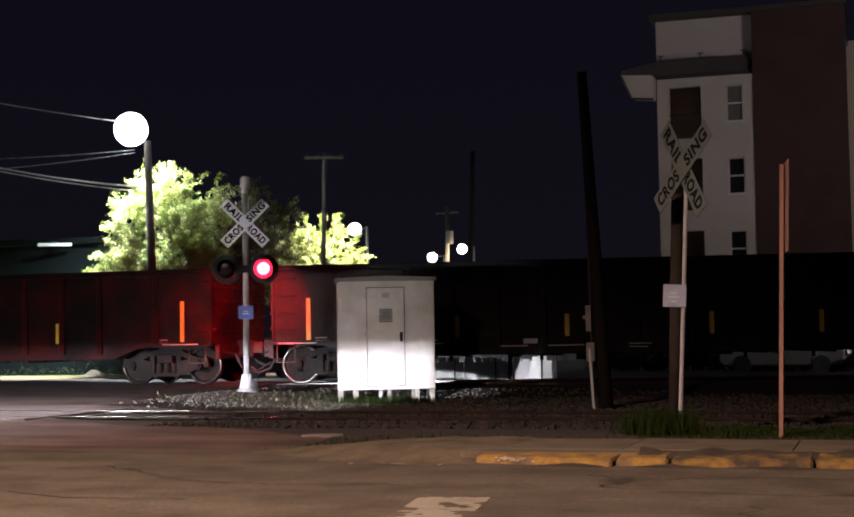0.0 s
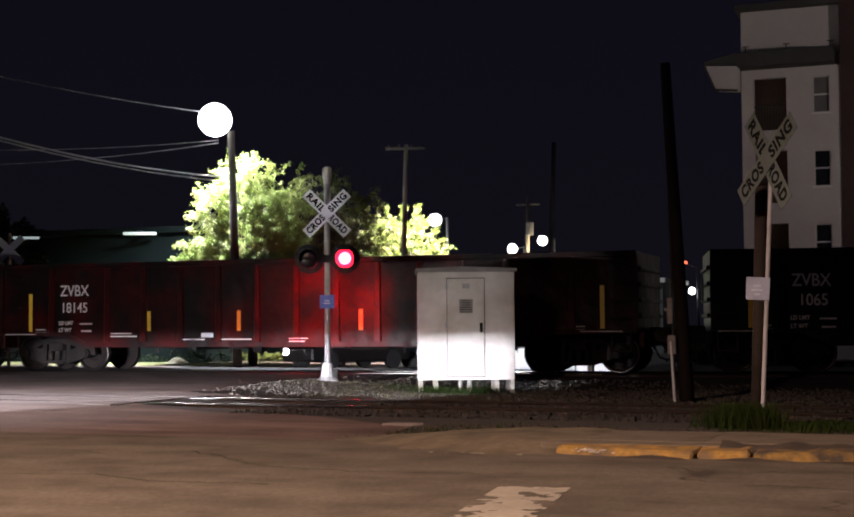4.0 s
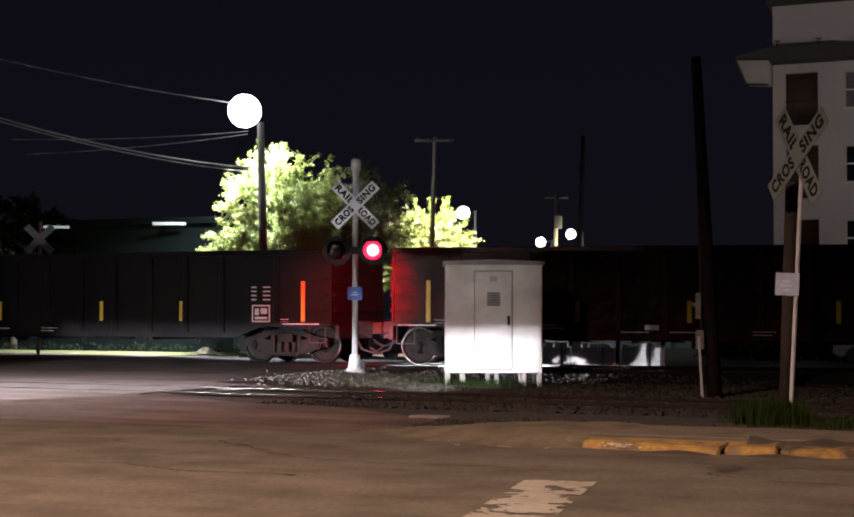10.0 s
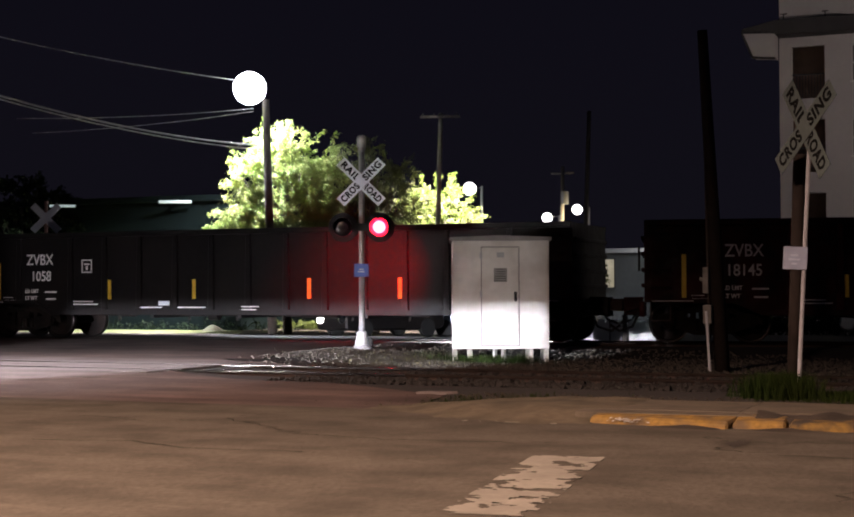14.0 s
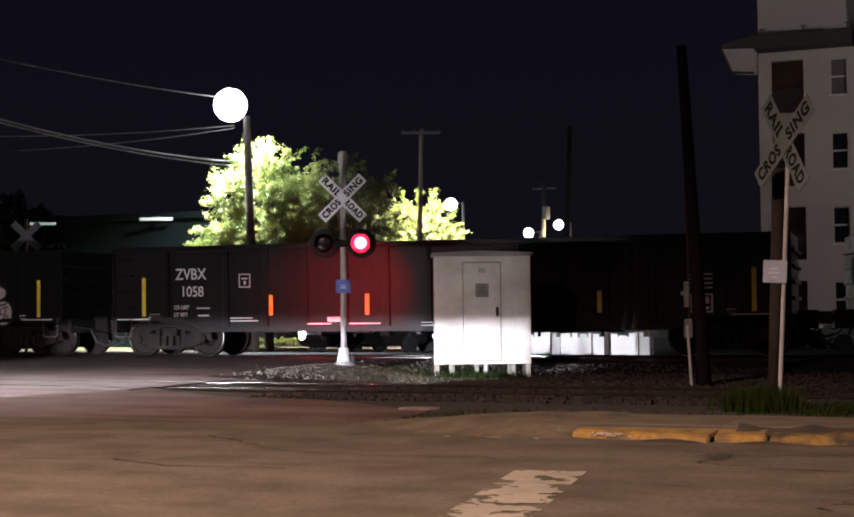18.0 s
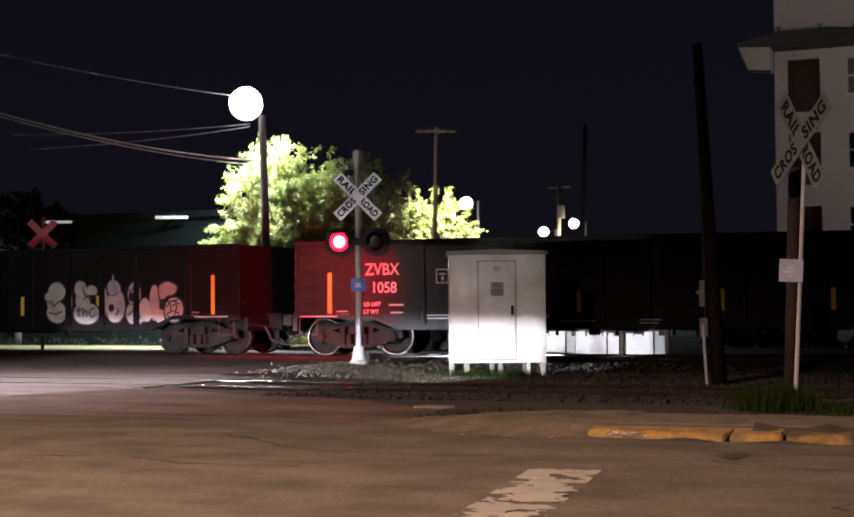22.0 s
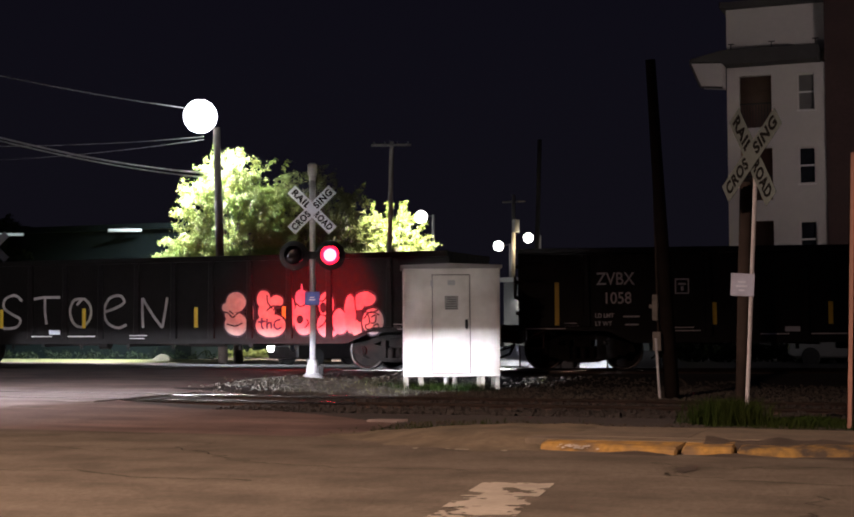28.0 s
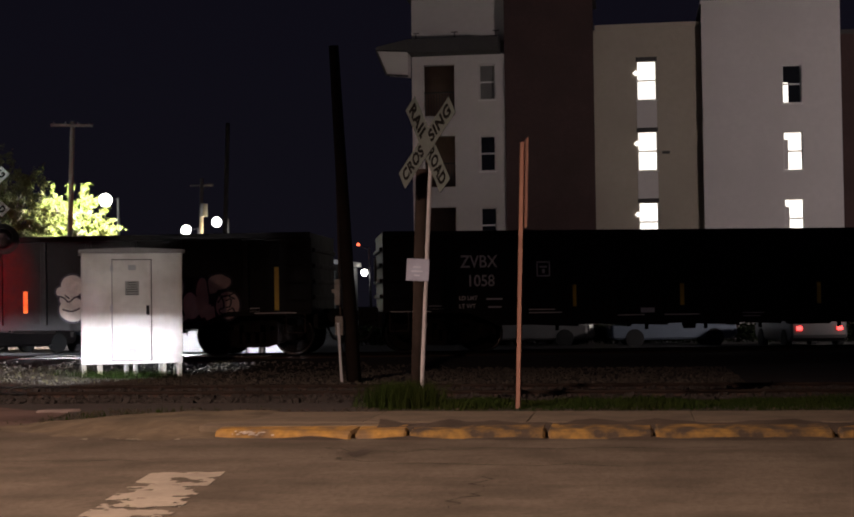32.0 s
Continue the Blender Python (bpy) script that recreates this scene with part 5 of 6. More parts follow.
for at, r in (((-35.9, 93.1, 8.65), 0.46), ((-30.8, 95.15, 6.56), 0.36), ((-28.8, 95.9, 7.13), 0.36)):
    fl = pole("street_lamp", (at[0] + 0.7, at[1] + 0.6, -0.4), (at[0] + 0.7, at[1] + 0.6, at[2] + 0.2), 0.12, 0.09, "far street lamp with a bright globe", "street lamp", "cable")
    globe(fl, Vector(at) - Vector((at[0] + 0.7, at[1] + 0.6, -0.4)), r, "far_lamp")
    bm = bmesh.new()
    rod(bm, (0, 0, at[2] + 0.5), Vector((-0.6, -0.5, at[2] + 0.45)), 0.03, seg=6)
    part("lamp_arm", bm, "cable", fl)


fl = pole("street_lamp", (-14.6, 79.0, -0.42), (-14.7, 79.0, 4.4), 0.08, 0.06, "far lamp post with a white lamp and a red beacon", "street lamp", "cable")
globe(fl, Vector((-0.36, -0.2, 3.4)), 0.2, "far_lamp")
bm = bmesh.new()
rod(bm, (-0.67, -0.3, 4.93), (-0.67, -0.3, 5.07), 0.09, seg=10)
part("beacon", bm, "beacon", fl, "small red beacon")
bm = bmesh.new()
rod(bm, (-0.1, 0, 4.7), (-0.67, -0.3, 4.93), 0.02, seg=6)
part("lamp_arm", bm, "cable", fl)


def cable(p, q, sag, r=0.025):
    bm = bmesh.new()
    p, q = Vector(p), Vector(q)
    pts = [p.lerp(q, i / 14) - Vector((0, 0, 4 * sag * (i / 14) * (1 - i / 14))) for i in range(15)]
    tube(bm, pts, r)
    solid("overhead_cable", bm, "bright_cable", "overhead cable strung to the lamp pole", "cable", "overhead cables")


cable((-26.6, 24.0, 7.6), (-24.9, 43.6, 6.45), 0.55, 0.03)
cable((-26.75, 24.0, 7.5), (-24.9, 43.6, 6.3), 0.5, 0.022)
cable((-27.6, 33.0, 8.75), (-25.4, 43.4, 8.75), 0.1, 0.02)
cable((-28.5, 35.0, 6.6), (-25.0, 43.5, 7.75), 0.1, 0.013)
cable((-29.5, 37.0, 6.4), (-25.0, 43.5, 7.65), 0.1, 0.013)


# ---------------------------------------------------------------- trees, grass


def leaf_mass(clumps, count, size, seed):
    """Small bent leaves in uneven clumps, joined."""
    r = random.Random(seed)
    vs, fs = [], []
    for _ in range(count):
        c, rad, *way = clumps[r.randrange(len(clumps))]
        d = Vector((r.gauss(0, 1), r.gauss(0, 1), r.gauss(0, 1))).normalized() * rad * (r.random() ** 0.45)
        if way:
            # leaves strung along a twig that points outwards
            u = r.uniform(-1.0, 1.5)
            d = d * (0.55 if u < 1 else 0.3) + way[0] * rad * u + Vector((0, 0, 0.12 * rad * u * u))
        elif r.random() < 0.22:
            d *= r.uniform(1.0, 1.9)
        p = Vector(c) + Vector((d.x, d.y, d.z * 0.7))
        s = size * r.uniform(0.6, 1.3)
        m = Matrix.Translation(p) @ Euler((r.uniform(-1.2, 1.2), r.uniform(-1.2, 1.2), r.uniform(0, 6.28))).to_matrix().to_4x4()
        k = len(vs)
        vs += [m @ Vector(q) for q in ((-s, 0, 0), (-s * 0.2, s * 0.42, s * 0.1), (s, 0, -s * 0.15), (-s * 0.2, -s * 0.42, s * 0.1))]
        fs += [(k, k + 1, k + 2), (k, k + 2, k + 3)]
    data = bpy.data.meshes.new("crown")
    data.from_pydata(vs, [], fs)
    return data


def spray_crown(size, sprays, per, leaf, seed, lean=0.25):
    """Leaves strung along many twigs that point outwards through an uneven crown with gaps, centred on the origin."""
    r = random.Random(seed)
    vs, fs, twigs = [], [], []
    while len(twigs) < sprays:
        u = Vector((r.gauss(0, 1), r.gauss(0, 1), r.gauss(0, 1))).normalized()
        if u.z < -0.45:
            continue
        lump = 0.86 + 0.34 * noise.noise(u * 2.3 + Vector((seed, 0, 0))) + 0.16 * noise.noise(u * 6.0 + Vector((0, seed, 0)))
        q = lump * r.uniform(0.12, 1.0) ** 0.42
        c = Vector((u.x * size[0] * q, u.y * size[1] * q, u.z * size[2] * q))
        if noise.noise(c * 1.15 + Vector((0, 0, seed))) < -0.3:
            continue
        way = (Vector((u.x, u.y, u.z * 0.6)) + Vector((r.gauss(0, 0.3), r.gauss(0, 0.3), r.gauss(lean, 0.28)))).normalized()
        twigs.append((c, way, r.uniform(0.25, 0.62)))
    for c, way, length in twigs:
        across = way.cross(Vector((r.gauss(0, 1), r.gauss(0, 1), r.gauss(0, 1)))).normalized()
        for i in range(per):
            t = (i + r.random()) / per
            p = c + way * length * t + Vector((r.gauss(0, 0.05), r.gauss(0, 0.05), r.gauss(0, 0.045) - 0.1 * t * t))
            side = across if i % 2 else -across
            d = (way * r.uniform(0.2, 0.9) + side * r.uniform(0.4, 1.0) + Vector((r.gauss(0, 0.3), r.gauss(0, 0.3), r.gauss(-0.15, 0.35)))).normalized()
            w = d.cross(Vector((r.gauss(0, 0.5), r.gauss(0, 0.5), 1))).normalized() * leaf * r.uniform(0.22, 0.36)
            s = leaf * r.uniform(0.65, 1.3)
            k = len(vs)
            drop = Vector((0, 0, -0.18 * s))
            vs += [p, p + d * s * 0.45 + w, p + d * s + drop, p + d * s * 0.45 - w]
            fs += [(k, k + 1, k + 2), (k, k + 2, k + 3)]
    data = bpy.data.meshes.new("crown")
    data.from_pydata(vs, [], fs)
    return data, twigs


def tree(base, crown, size, sprays, per, leaf, seed, label, leaves="leaf"):
    """A tapered trunk, limbs that reach towards the twigs, and a crown of small leaves."""
    r = random.Random(seed)
    t = thing("tree", pose(*base), label, "tree")
    mid = Vector(crown) - Vector(base)
    data, twigs = spray_crown(size, sprays, per, leaf, seed)
    data.transform(Matrix.Translation(mid))
    bm = bmesh.new()
    fork = Vector((mid.x * 0.4, mid.y * 0.4, mid.z * 0.45))
    rod(bm, (0, 0, -0.3), fork, 0.2, 0.14, seg=10)
    rod(bm, fork, mid + Vector((0, 0, size[2] * 0.6)), 0.14, 0.03, seg=8)
    for c, way, length in twigs[::max(1, len(twigs) // 70)]:
        elbow = fork.lerp(mid + c * 0.5, r.uniform(0.4, 0.8))
        tube(bm, [fork.lerp(mid, r.uniform(0, 0.6)), elbow, mid + c * 0.92], 0.02, 5)
    part("trunk", bm, "bark", t, smooth=True)
    data.materials.append(M[leaves])
    ob = new("crown", data)
    ob.parent = t
    return t


tree((-25.3, 46.6, -0.4), (-25.2, 46.2, 3.9), (2.75, 1.9, 3.9), 1600, 64, 0.088, 3, "leafy green tree lit white by the street lamp")
tree((-22.6, 48.6, -0.4), (-22.9, 48.3, 3.9), (2.5, 1.6, 3.0), 620, 56, 0.09, 5, "olive tree with shade-darkened leaves beside the lit one", "dark_leaf")
tree((-21.3, 52.4, -0.4), (-21.45, 51.9, 3.2), (2.0, 1.4, 2.75), 620, 60, 0.088, 8, "small leafy tree lit by a yard lamp")
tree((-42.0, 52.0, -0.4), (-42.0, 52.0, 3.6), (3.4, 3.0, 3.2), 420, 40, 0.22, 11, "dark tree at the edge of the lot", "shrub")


def tufts(name, label, count, place, low, high, material="grass"):
    vs, fs = [], []
    for _ in range(count):
        x, y, k = place()
        h = rng.uniform(low, high) * k
        z = ground_z(x, y)
        a = rng.uniform(0, 6.283)
        w = rng.uniform(0.003, 0.006)
        lx, ly = rng.gauss(0, 0.3) * h, rng.gauss(0, 0.3) * h
        c, s = math.cos(a) * w, math.sin(a) * w
        i = len(vs)
        vs += [(x - c, y - s, z), (x + c, y + s, z), (x + lx * 0.4 + c * 0.7, y + ly * 0.4 + s * 0.7, z + h * 0.6), (x + lx * 0.4 - c * 0.7, y + ly * 0.4 - s * 0.7, z + h * 0.6), (x + lx, y + ly, z + h)]
        fs += [(i, i + 1, i + 2, i + 3), (i + 3, i + 2, i + 4)]
    data = bpy.data.meshes.new(name)
    data.from_pydata(vs, [], fs)
    data.materials.append(M[material])
    return tagged(new(name, data), label, "grass", kind="stuff")


def verge_place():
    x, y = rng.uniform(-2.5, 6.0), rng.gauss(15.35, 0.55)
    return x, y, 0.45 + 1.1 * max(0.0, noise.noise(Vector((x * 1.6, y * 1.6, 5))) + 0.25)


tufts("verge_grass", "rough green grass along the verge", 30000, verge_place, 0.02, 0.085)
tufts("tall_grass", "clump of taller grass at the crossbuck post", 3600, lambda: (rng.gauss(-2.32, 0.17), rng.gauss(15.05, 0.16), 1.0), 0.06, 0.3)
tufts("kerb_grass", "thin grass in the joint behind the kerb", 7000, lambda: (rng.uniform(-2.2, 5.5), rng.gauss(12.66, 0.07), 1.0), 0.02, 0.07)
tufts("ramp_grass", "sparse short grass on the dirt at the corner", 1800, lambda: (rng.gauss(-4.9, 0.5), rng.gauss(13.9, 0.28), 1.0), 0.02, 0.06)
tufts("weeds", "straggling dry weeds on the gravel round the mast", 260, lambda: (rng.gauss(-11.2, 1.0), rng.gauss(25.4, 0.7), 1.0), 0.03, 0.09, "dry_grass")
tufts("weeds", "weeds under the signal cabinet", 1500, lambda: (rng.gauss(-9.9, 0.6), rng.gauss(26.6, 0.3), 1.0), 0.06, 0.2)

# ---------------------------------------------------------------- pavement, kerb, road marks
pav = thing("pavement", pose(0, 0, 0), "worn concrete pavement slabs along the street", "pavement", kind="structure")
bm = bmesh.new()
box(bm, -0.747, 0.747, -0.62, 0.62, -0.12, 0.0)
slab = mesh_of("slab", bm, "concrete", bevel=0.006)
for i in range(8):
    ob = new("slab", slab)
    ob.parent = pav
    ob.matrix_basis = pose(-3.1 + i * 1.5, 13.45 + rng.uniform(-0.015, 0.015), 0.03 + rng.uniform(-0.004, 0.004), rng.uniform(-0.3, 0.3), rng.uniform(-0.2, 0.2), rng.uniform(-0.15, 0.15))
ramp = sheet(steps(-6.7, -3.3, 0.07), steps(11.95, 14.7, 0.07), lambda x, y: -0.075 + 0.112 * ease(-6.3, -4.0, x + 0.5 * noise.noise(Vector((y * 0.8, x * 0.3, 7)))) * ease(12.0 + 0.55 * ease(-4.0, -6.2, x), 13.0 + 0.5 * ease(-4.2, -6.2, x), y + 0.2 * noise.noise(Vector((x * 1.3, y, 2))))
             * (1 - 0.6 * ease(14.1, 14.7, y)) + 0.012 * noise.noise(Vector((x * 4, y * 4, 1))) + 0.005 * noise.noise(Vector((x * 15, y * 15, 3))) - 0.03 * ease(-3.6, -3.3, x))
part("ramp", ramp, "mound", pav, "dirt-covered ramp at the corner", smooth=True)
bm = bmesh.new()
chunk = [(-0.34, -0.1), (-0.1, -0.16), (0.2, -0.12), (0.36, 0.02), (0.12, 0.13), (-0.2, 0.1)]
low, high = [bm.verts.new((x, y, -0.05)) for x, y in chunk], [bm.verts.new((x * 0.92, y * 0.9, 0.035 + 0.01 * k % 0.02)) for k, (x, y) in enumerate(chunk)]
bm.faces.new(high)
for k in range(6):
    bm.faces.new((low[k], low[(k + 1) % 6], high[(k + 1) % 6], high[k]))
solid("concrete_chunk", bm, "panel", "broken piece of pale concrete on the ground", "rubble", bevel=0.012, m=pose(-6.2, 15.0, ground_z(-6.2, 15.0) + 0.01, 0, 0, 8) @ Matrix.Diagonal((0.75, 0.75, 0.75, 1)))
kerb = thing("kerb", pose(0, 0, 0), "kerb of concrete blocks with worn yellow paint", "kerb", kind="structure")
x = -3.64
i = 0
while x < 6.5:
    w = (1.3, 0.47, 1.2, 0.9, 1.5, 1.1)[i % 6]
    bm = bmesh.new()
    y0 = 12.18 + (0.3 * ease(-2.9, -3.9, x + w / 2) if i == 0 else 0)
    box(bm, -w / 2 + 0.008, w / 2 - 0.008, 0, 0.4, -0.2, 0.035)
    for v in bm.verts:
        v.co += Vector((rng.uniform(-0.012, 0.012), rng.uniform(-0.02, 0.02), rng.uniform(-0.014, 0.006)))
        if v.co.z > 0 and v.co.y < 0.1:
            v.co.y += 0.09
            v.co.z -= 0.03
    k = part("kerb_block", bm, "yellow_kerb" if i < 2 else "kerb_dirt", kerb, "worn yellow kerb block" if i < 2 else "kerb block with yellow paint mostly worn off", bevel=0.022)
    k.matrix_basis = pose(x + w / 2, y0, 0, 0, 0, rng.uniform(-1.2, 1.2) - (7 if i == 0 else 0))
    if i == 0:
        # white scrape on the long block
        bm = bmesh.new()
        for _ in range(46):
            f, px, s = rng.uniform(0.74, 0.9), rng.gauss(-0.27, 0.075), rng.uniform(0.006, 0.016)
            c = [(px - s, f - s * 2), (px + s * rng.uniform(0.4, 1.5), f - s * 1.5), (px + s, f + s * 2), (px - s * rng.uniform(0.2, 1), f + s * 1.6)]
            bm.faces.new([bm.verts.new((u, 0.09 * g - 0.012, -0.2 + 0.205 * g + 0.008)) for u, g in c])
        part("white_scrape", bm, "concrete_bit", k, "whitish scraped paint flakes")
    x += w + 0.012
    i += 1
# joint behind the kerb: concrete filler at the corner, loose soil further on
bm = bmesh.new()
box(bm, -3.8, -2.0, 12.5, 12.83, -0.12, 0.026)
part("slab", bm, "concrete", pav, bevel=0.006)
bm = sheet(steps(-2.15, 6.6, 0.07), steps(12.36, 12.92, 0.04), lambda x, y: 0.02 + 0.05 * math.exp(-((y - 12.62) / 0.08) ** 2) * (0.7 + 1.0 * noise.noise(Vector((x * 3, y * 6, 0)))) - 0.05 * (abs(y - 12.64) > 0.24) + 0.012 * noise.noise(Vector((x * 19, y * 19, 2))))
solid("soil_strip", bm, "soil", "dark loose soil in the joint behind the kerb", "soil", kind="structure", smooth=True)
bm = sheet(steps(-3.2, 6.6, 0.07), steps(11.98, 12.3, 0.04), lambda x, y: -0.075 + 0.03 * ease(12.0, 12.26, y) * (0.5 + 1.2 * noise.noise(Vector((x * 1.7, y, 4)))) + 0.008 * noise.noise(Vector((x * 17, y * 17, 2))))
solid("soil_strip", bm, "soil", "dirt washed up against the foot of the kerb", "soil", kind="structure", smooth=True)


def worn_paint(name, m, length, width, cell, keep, seed, label):
    """Old road paint: small flakes that are left of a stripe."""
    bm = bmesh.new()
    nx, ny = round(width / cell), round(length / cell)
    vs = {}
    for j in range(ny):
        for i in range(nx):
            q = Vector(((i + 0.5) * cell, (j + 0.5) * cell, seed * 7.3))
            edge = min(i, nx - 1 - i) / 3
            val = noise.noise(q * 4.5) * 0.7 + noise.noise(q * 13) * 0.45 + keep
            if val + min(0.25, 0.12 * edge) < 0.15:
                continue
            quad = []
            for a, b in ((i, j), (i + 1, j), (i + 1, j + 1), (i, j + 1)):
                if (a, b) not in vs:
                    vs[a, b] = bm.verts.new(m @ Vector((a * cell - width / 2 + 0.3 * cell * noise.noise(Vector((a * 3.3, b * 3.1, 1.0))), b * cell + 0.3 * cell * noise.noise(Vector((a * 3.3, b * 3.1, 9.0))), 0)))
                quad.append(vs[a, b])
            bm.faces.new(quad)
    solid(name, bm, "road_paint", label, "road marking", kind="structure")


worn_paint("road_marking", pose(-2.62, 7.0, -0.061, 0, 0, 8), 2.75, 0.52, 0.02, 0.12, 1, "worn white stripe painted on the asphalt")
worn_paint("road_marking", pose(-3.85, 12.12, -0.061, 0, 0, 90), 0.95, 0.07, 0.02, 0.12, 2, "faint worn white edge line by the kerb")

# cracks and tar seams in the street
for n, pts in enumerate(([(-6.1, 12.9), (-6.8, 12.3), (-6.95, 11.6), (-6.3, 11.1), (-5.9, 10.7), (-5.3, 10.4), (-4.4, 10.35), (-3.2, 10.6)],
                         [(-7.4, 9.3), (-6.6, 9.5), (-5.8, 9.2), (-4.9, 9.35)], [(-2.4, 11.5), (-2.0, 11.0), (-2.15, 10.6), (-1.4, 10.3), (0.3, 10.2)],
                         [(-8.4, 11.4), (-7.6, 11.1), (-6.95, 11.3)], [(-2.0, 11.1), (-1.0, 11.4), (1.2, 11.5)], [(-0.9, 9.6), (-0.85, 8.8), (-1.0, 8.0)])):
    bm = bmesh.new()
    prev = None
    for a, b in zip(pts, pts[1:]):
        for k in range(8):
            t = k / 8
            p = Vector(a).lerp(Vector(b), t) + Vector((noise.noise(Vector((n, a[0] + t * 5, 0))), noise.noise(Vector((n, a[1] + t * 5, 3.0))))) * 0.16
            w = 0.009 + 0.009 * noise.noise(Vector((p.x * 4, p.y * 4, n)))
            cur = [bm.verts.new((p.x, p.y - w, -0.0618)), bm.verts.new((p.x, p.y + w, -0.0618))]
            if prev:
                bm.faces.new((prev[0], cur[0], cur[1], prev[1]))
            prev = cur
    solid("road_crack", bm, "tar", "dark crack across the old asphalt", "crack", kind="structure")

bm = bmesh.new()
hub = bm.verts.new((-2.03, 11.05, -0.0615))
ring = [bm.verts.new((-2.03 + (0.07 + 0.05 * noise.noise(Vector((k, 2.0, 0.5)))) * math.cos(k * 0.449), 11.05 + (0.3 + 0.16 * noise.noise(Vector((k, 5.0, 0.5)))) * math.sin(k * 0.449), -0.0615)) for k in range(14)]
for k in range(14):
    bm.faces.new((hub, ring[k], ring[(k + 1) % 14]))
solid("asphalt_patch", bm, "soil", "small dark broken patch in the asphalt", "patch", kind="structure")

# ---------------------------------------------------------------- apartment building
FY = 57.0
house = thing("apartment_building", pose(0, FY, -0.42), "four-storey apartment building of white siding, brick and render", "building")
BASE = 0.42


def wall_with_holes(name, x0, x1, z1, holes, material, y=0.0, depth=0.3, z0=0.0):
    """A facade strip from the ground to z1, with openings cut through it (x0, x1, z0, z1 each)."""
    xs = sorted({x0, x1, *[v for h in holes for v in h[:2]]})
    zs = sorted({z0, z1, *[v for h in holes for v in h[2:]]})
    bm = bmesh.new()
    for a, b in zip(xs, xs[1:]):
        for c, d in zip(zs, zs[1:]):
            mx, mz = (a + b) / 2, (c + d) / 2
            if any(h[0] < mx < h[1] and h[2] < mz < h[3] for h in holes):
                continue
            box(bm, a, b, y, y + depth, c, d)
    bmesh.ops.remove_doubles(bm, verts=bm.verts[:], dist=0.0005)
    seen, dead = {}, []
    for f in bm.faces:
        key = tuple(round(v, 3) for v in f.calc_center_median())
        if key in seen:
            dead += [f, seen[key]]
        seen[key] = f
    bmesh.ops.delete(bm, geom=list(set(dead)), context="FACES")
    return part(name, bm, material, house)


def window(x0, x1, z0, z1, y, pane, sash=True, label="", surround="frame"):
    w = new("window")
    w.parent = house
    tagged(w, label or "sash window")
    bm = bmesh.new()
    t = 0.05
    for q in ((x0, x0 + t, z0, z1), (x1 - t, x1, z0, z1), (x0 + t, x1 - t, z0, z0 + t), (x0 + t, x1 - t, z1 - t, z1)):
        box(bm, q[0], q[1], y + 0.1, y + 0.17, q[2], q[3])
    part("window_frame", bm, surround, w)
    if sash:
        zm = (z0 + z1) / 2
        bm = bmesh.new()
        box(bm, x0 + t, x1 - t, y + 0.1, y + 0.16, zm - 0.03, zm + 0.03)
        part("sash_bar", bm, "frame", w)
        for c, d in ((z0 + t, zm - 0.03), (zm + 0.03, z1 - t)):
            bm = bmesh.new()
            box(bm, x0 + t, x1 - t, y + 0.125, y + 0.14, c, d)
            part("pane", bm, pane, w)
    else:
        bm = bmesh.new()
        box(bm, x0 + t, x1 - t, y + 0.125, y + 0.14, z0 + t, z1 - t)
        part("pane", bm, pane, w)
    bm = bmesh.new()
    box(bm, x0 - 0.04, x1 + 0.04, y - 0.05, y + 0.1, z0 - 0.05, z0)
    part("window_sill", bm, "frame", w)


STOREY = 2.93
# white tower with balconies
holes, bal = [], []
for k in range(4):
    top = 10.94 + BASE - k * STOREY
    bal.append((-8.22, -6.94, top - 2.1, top))
    holes.append((-5.93, -5.28, top - 1.5, top - 0.04))
wall_with_holes("wall", -8.70, -4.87, 11.3 + BASE, holes + bal, "siding")
for i, h in enumerate(holes):
    window(*h, 0.0, "dim_pane" if i == 0 else "glass", label="dark sash window in white siding", surround="siding")
for h in bal:
    bm = bmesh.new()
    box(bm, h[0] - 0.2, h[1] + 0.2, 1.3, 1.4, h[2] - 0.2, h[3] + 0.2)
    part("balcony_wall", bm, "balcony", house, "brown back wall of a recessed balcony")
    bm = bmesh.new()
    box(bm, h[0], h[1], 0.31, 1.3, h[2] - 0.12, h[2] - 0.004)
    part("balcony_floor", bm, "roof", house)
    for x in steps(h[0] + 0.06, h[1] - 0.06, 0.12):
        bm = bmesh.new()
        box(bm, x - 0.01, x + 0.01, 0.1, 0.12, h[2] + 0.05, h[2] + 0.95)
        part("baluster", bm, "roof", house)
    bm = bmesh.new()
    box(bm, h[0], h[1], 0.09, 0.13, h[2] + 0.95, h[2] + 1.0)
    part("handrail", bm, "roof", house)
wall_with_holes("wall", -8.74, -4.9, 13.75 + BASE, [], "siding", 0.35, 0.3, 11.9 + BASE)
bm = bmesh.new()
box(bm, -8.95, -4.88, -0.1, 4.0, 13.75 + BASE, 14.0 + BASE)
part("roof", bm, "roof", house, "dark overhanging roof edge", bevel=0.02)
bm = bmesh.new()
prism(bm, [(-10.05, 11.5 + BASE), (-10.0, 11.62 + BASE), (-8.7, 11.9 + BASE), (-5.05, 11.9 + BASE), (-5.05, 11.3 + BASE), (-8.7, 11.3 + BASE), (-8.8, 11.44 + BASE)], -0.9, 0.34)
part("canopy", bm, "roof", house, "dark canopy above the top storey", bevel=0.015)
bm = bmesh.new()
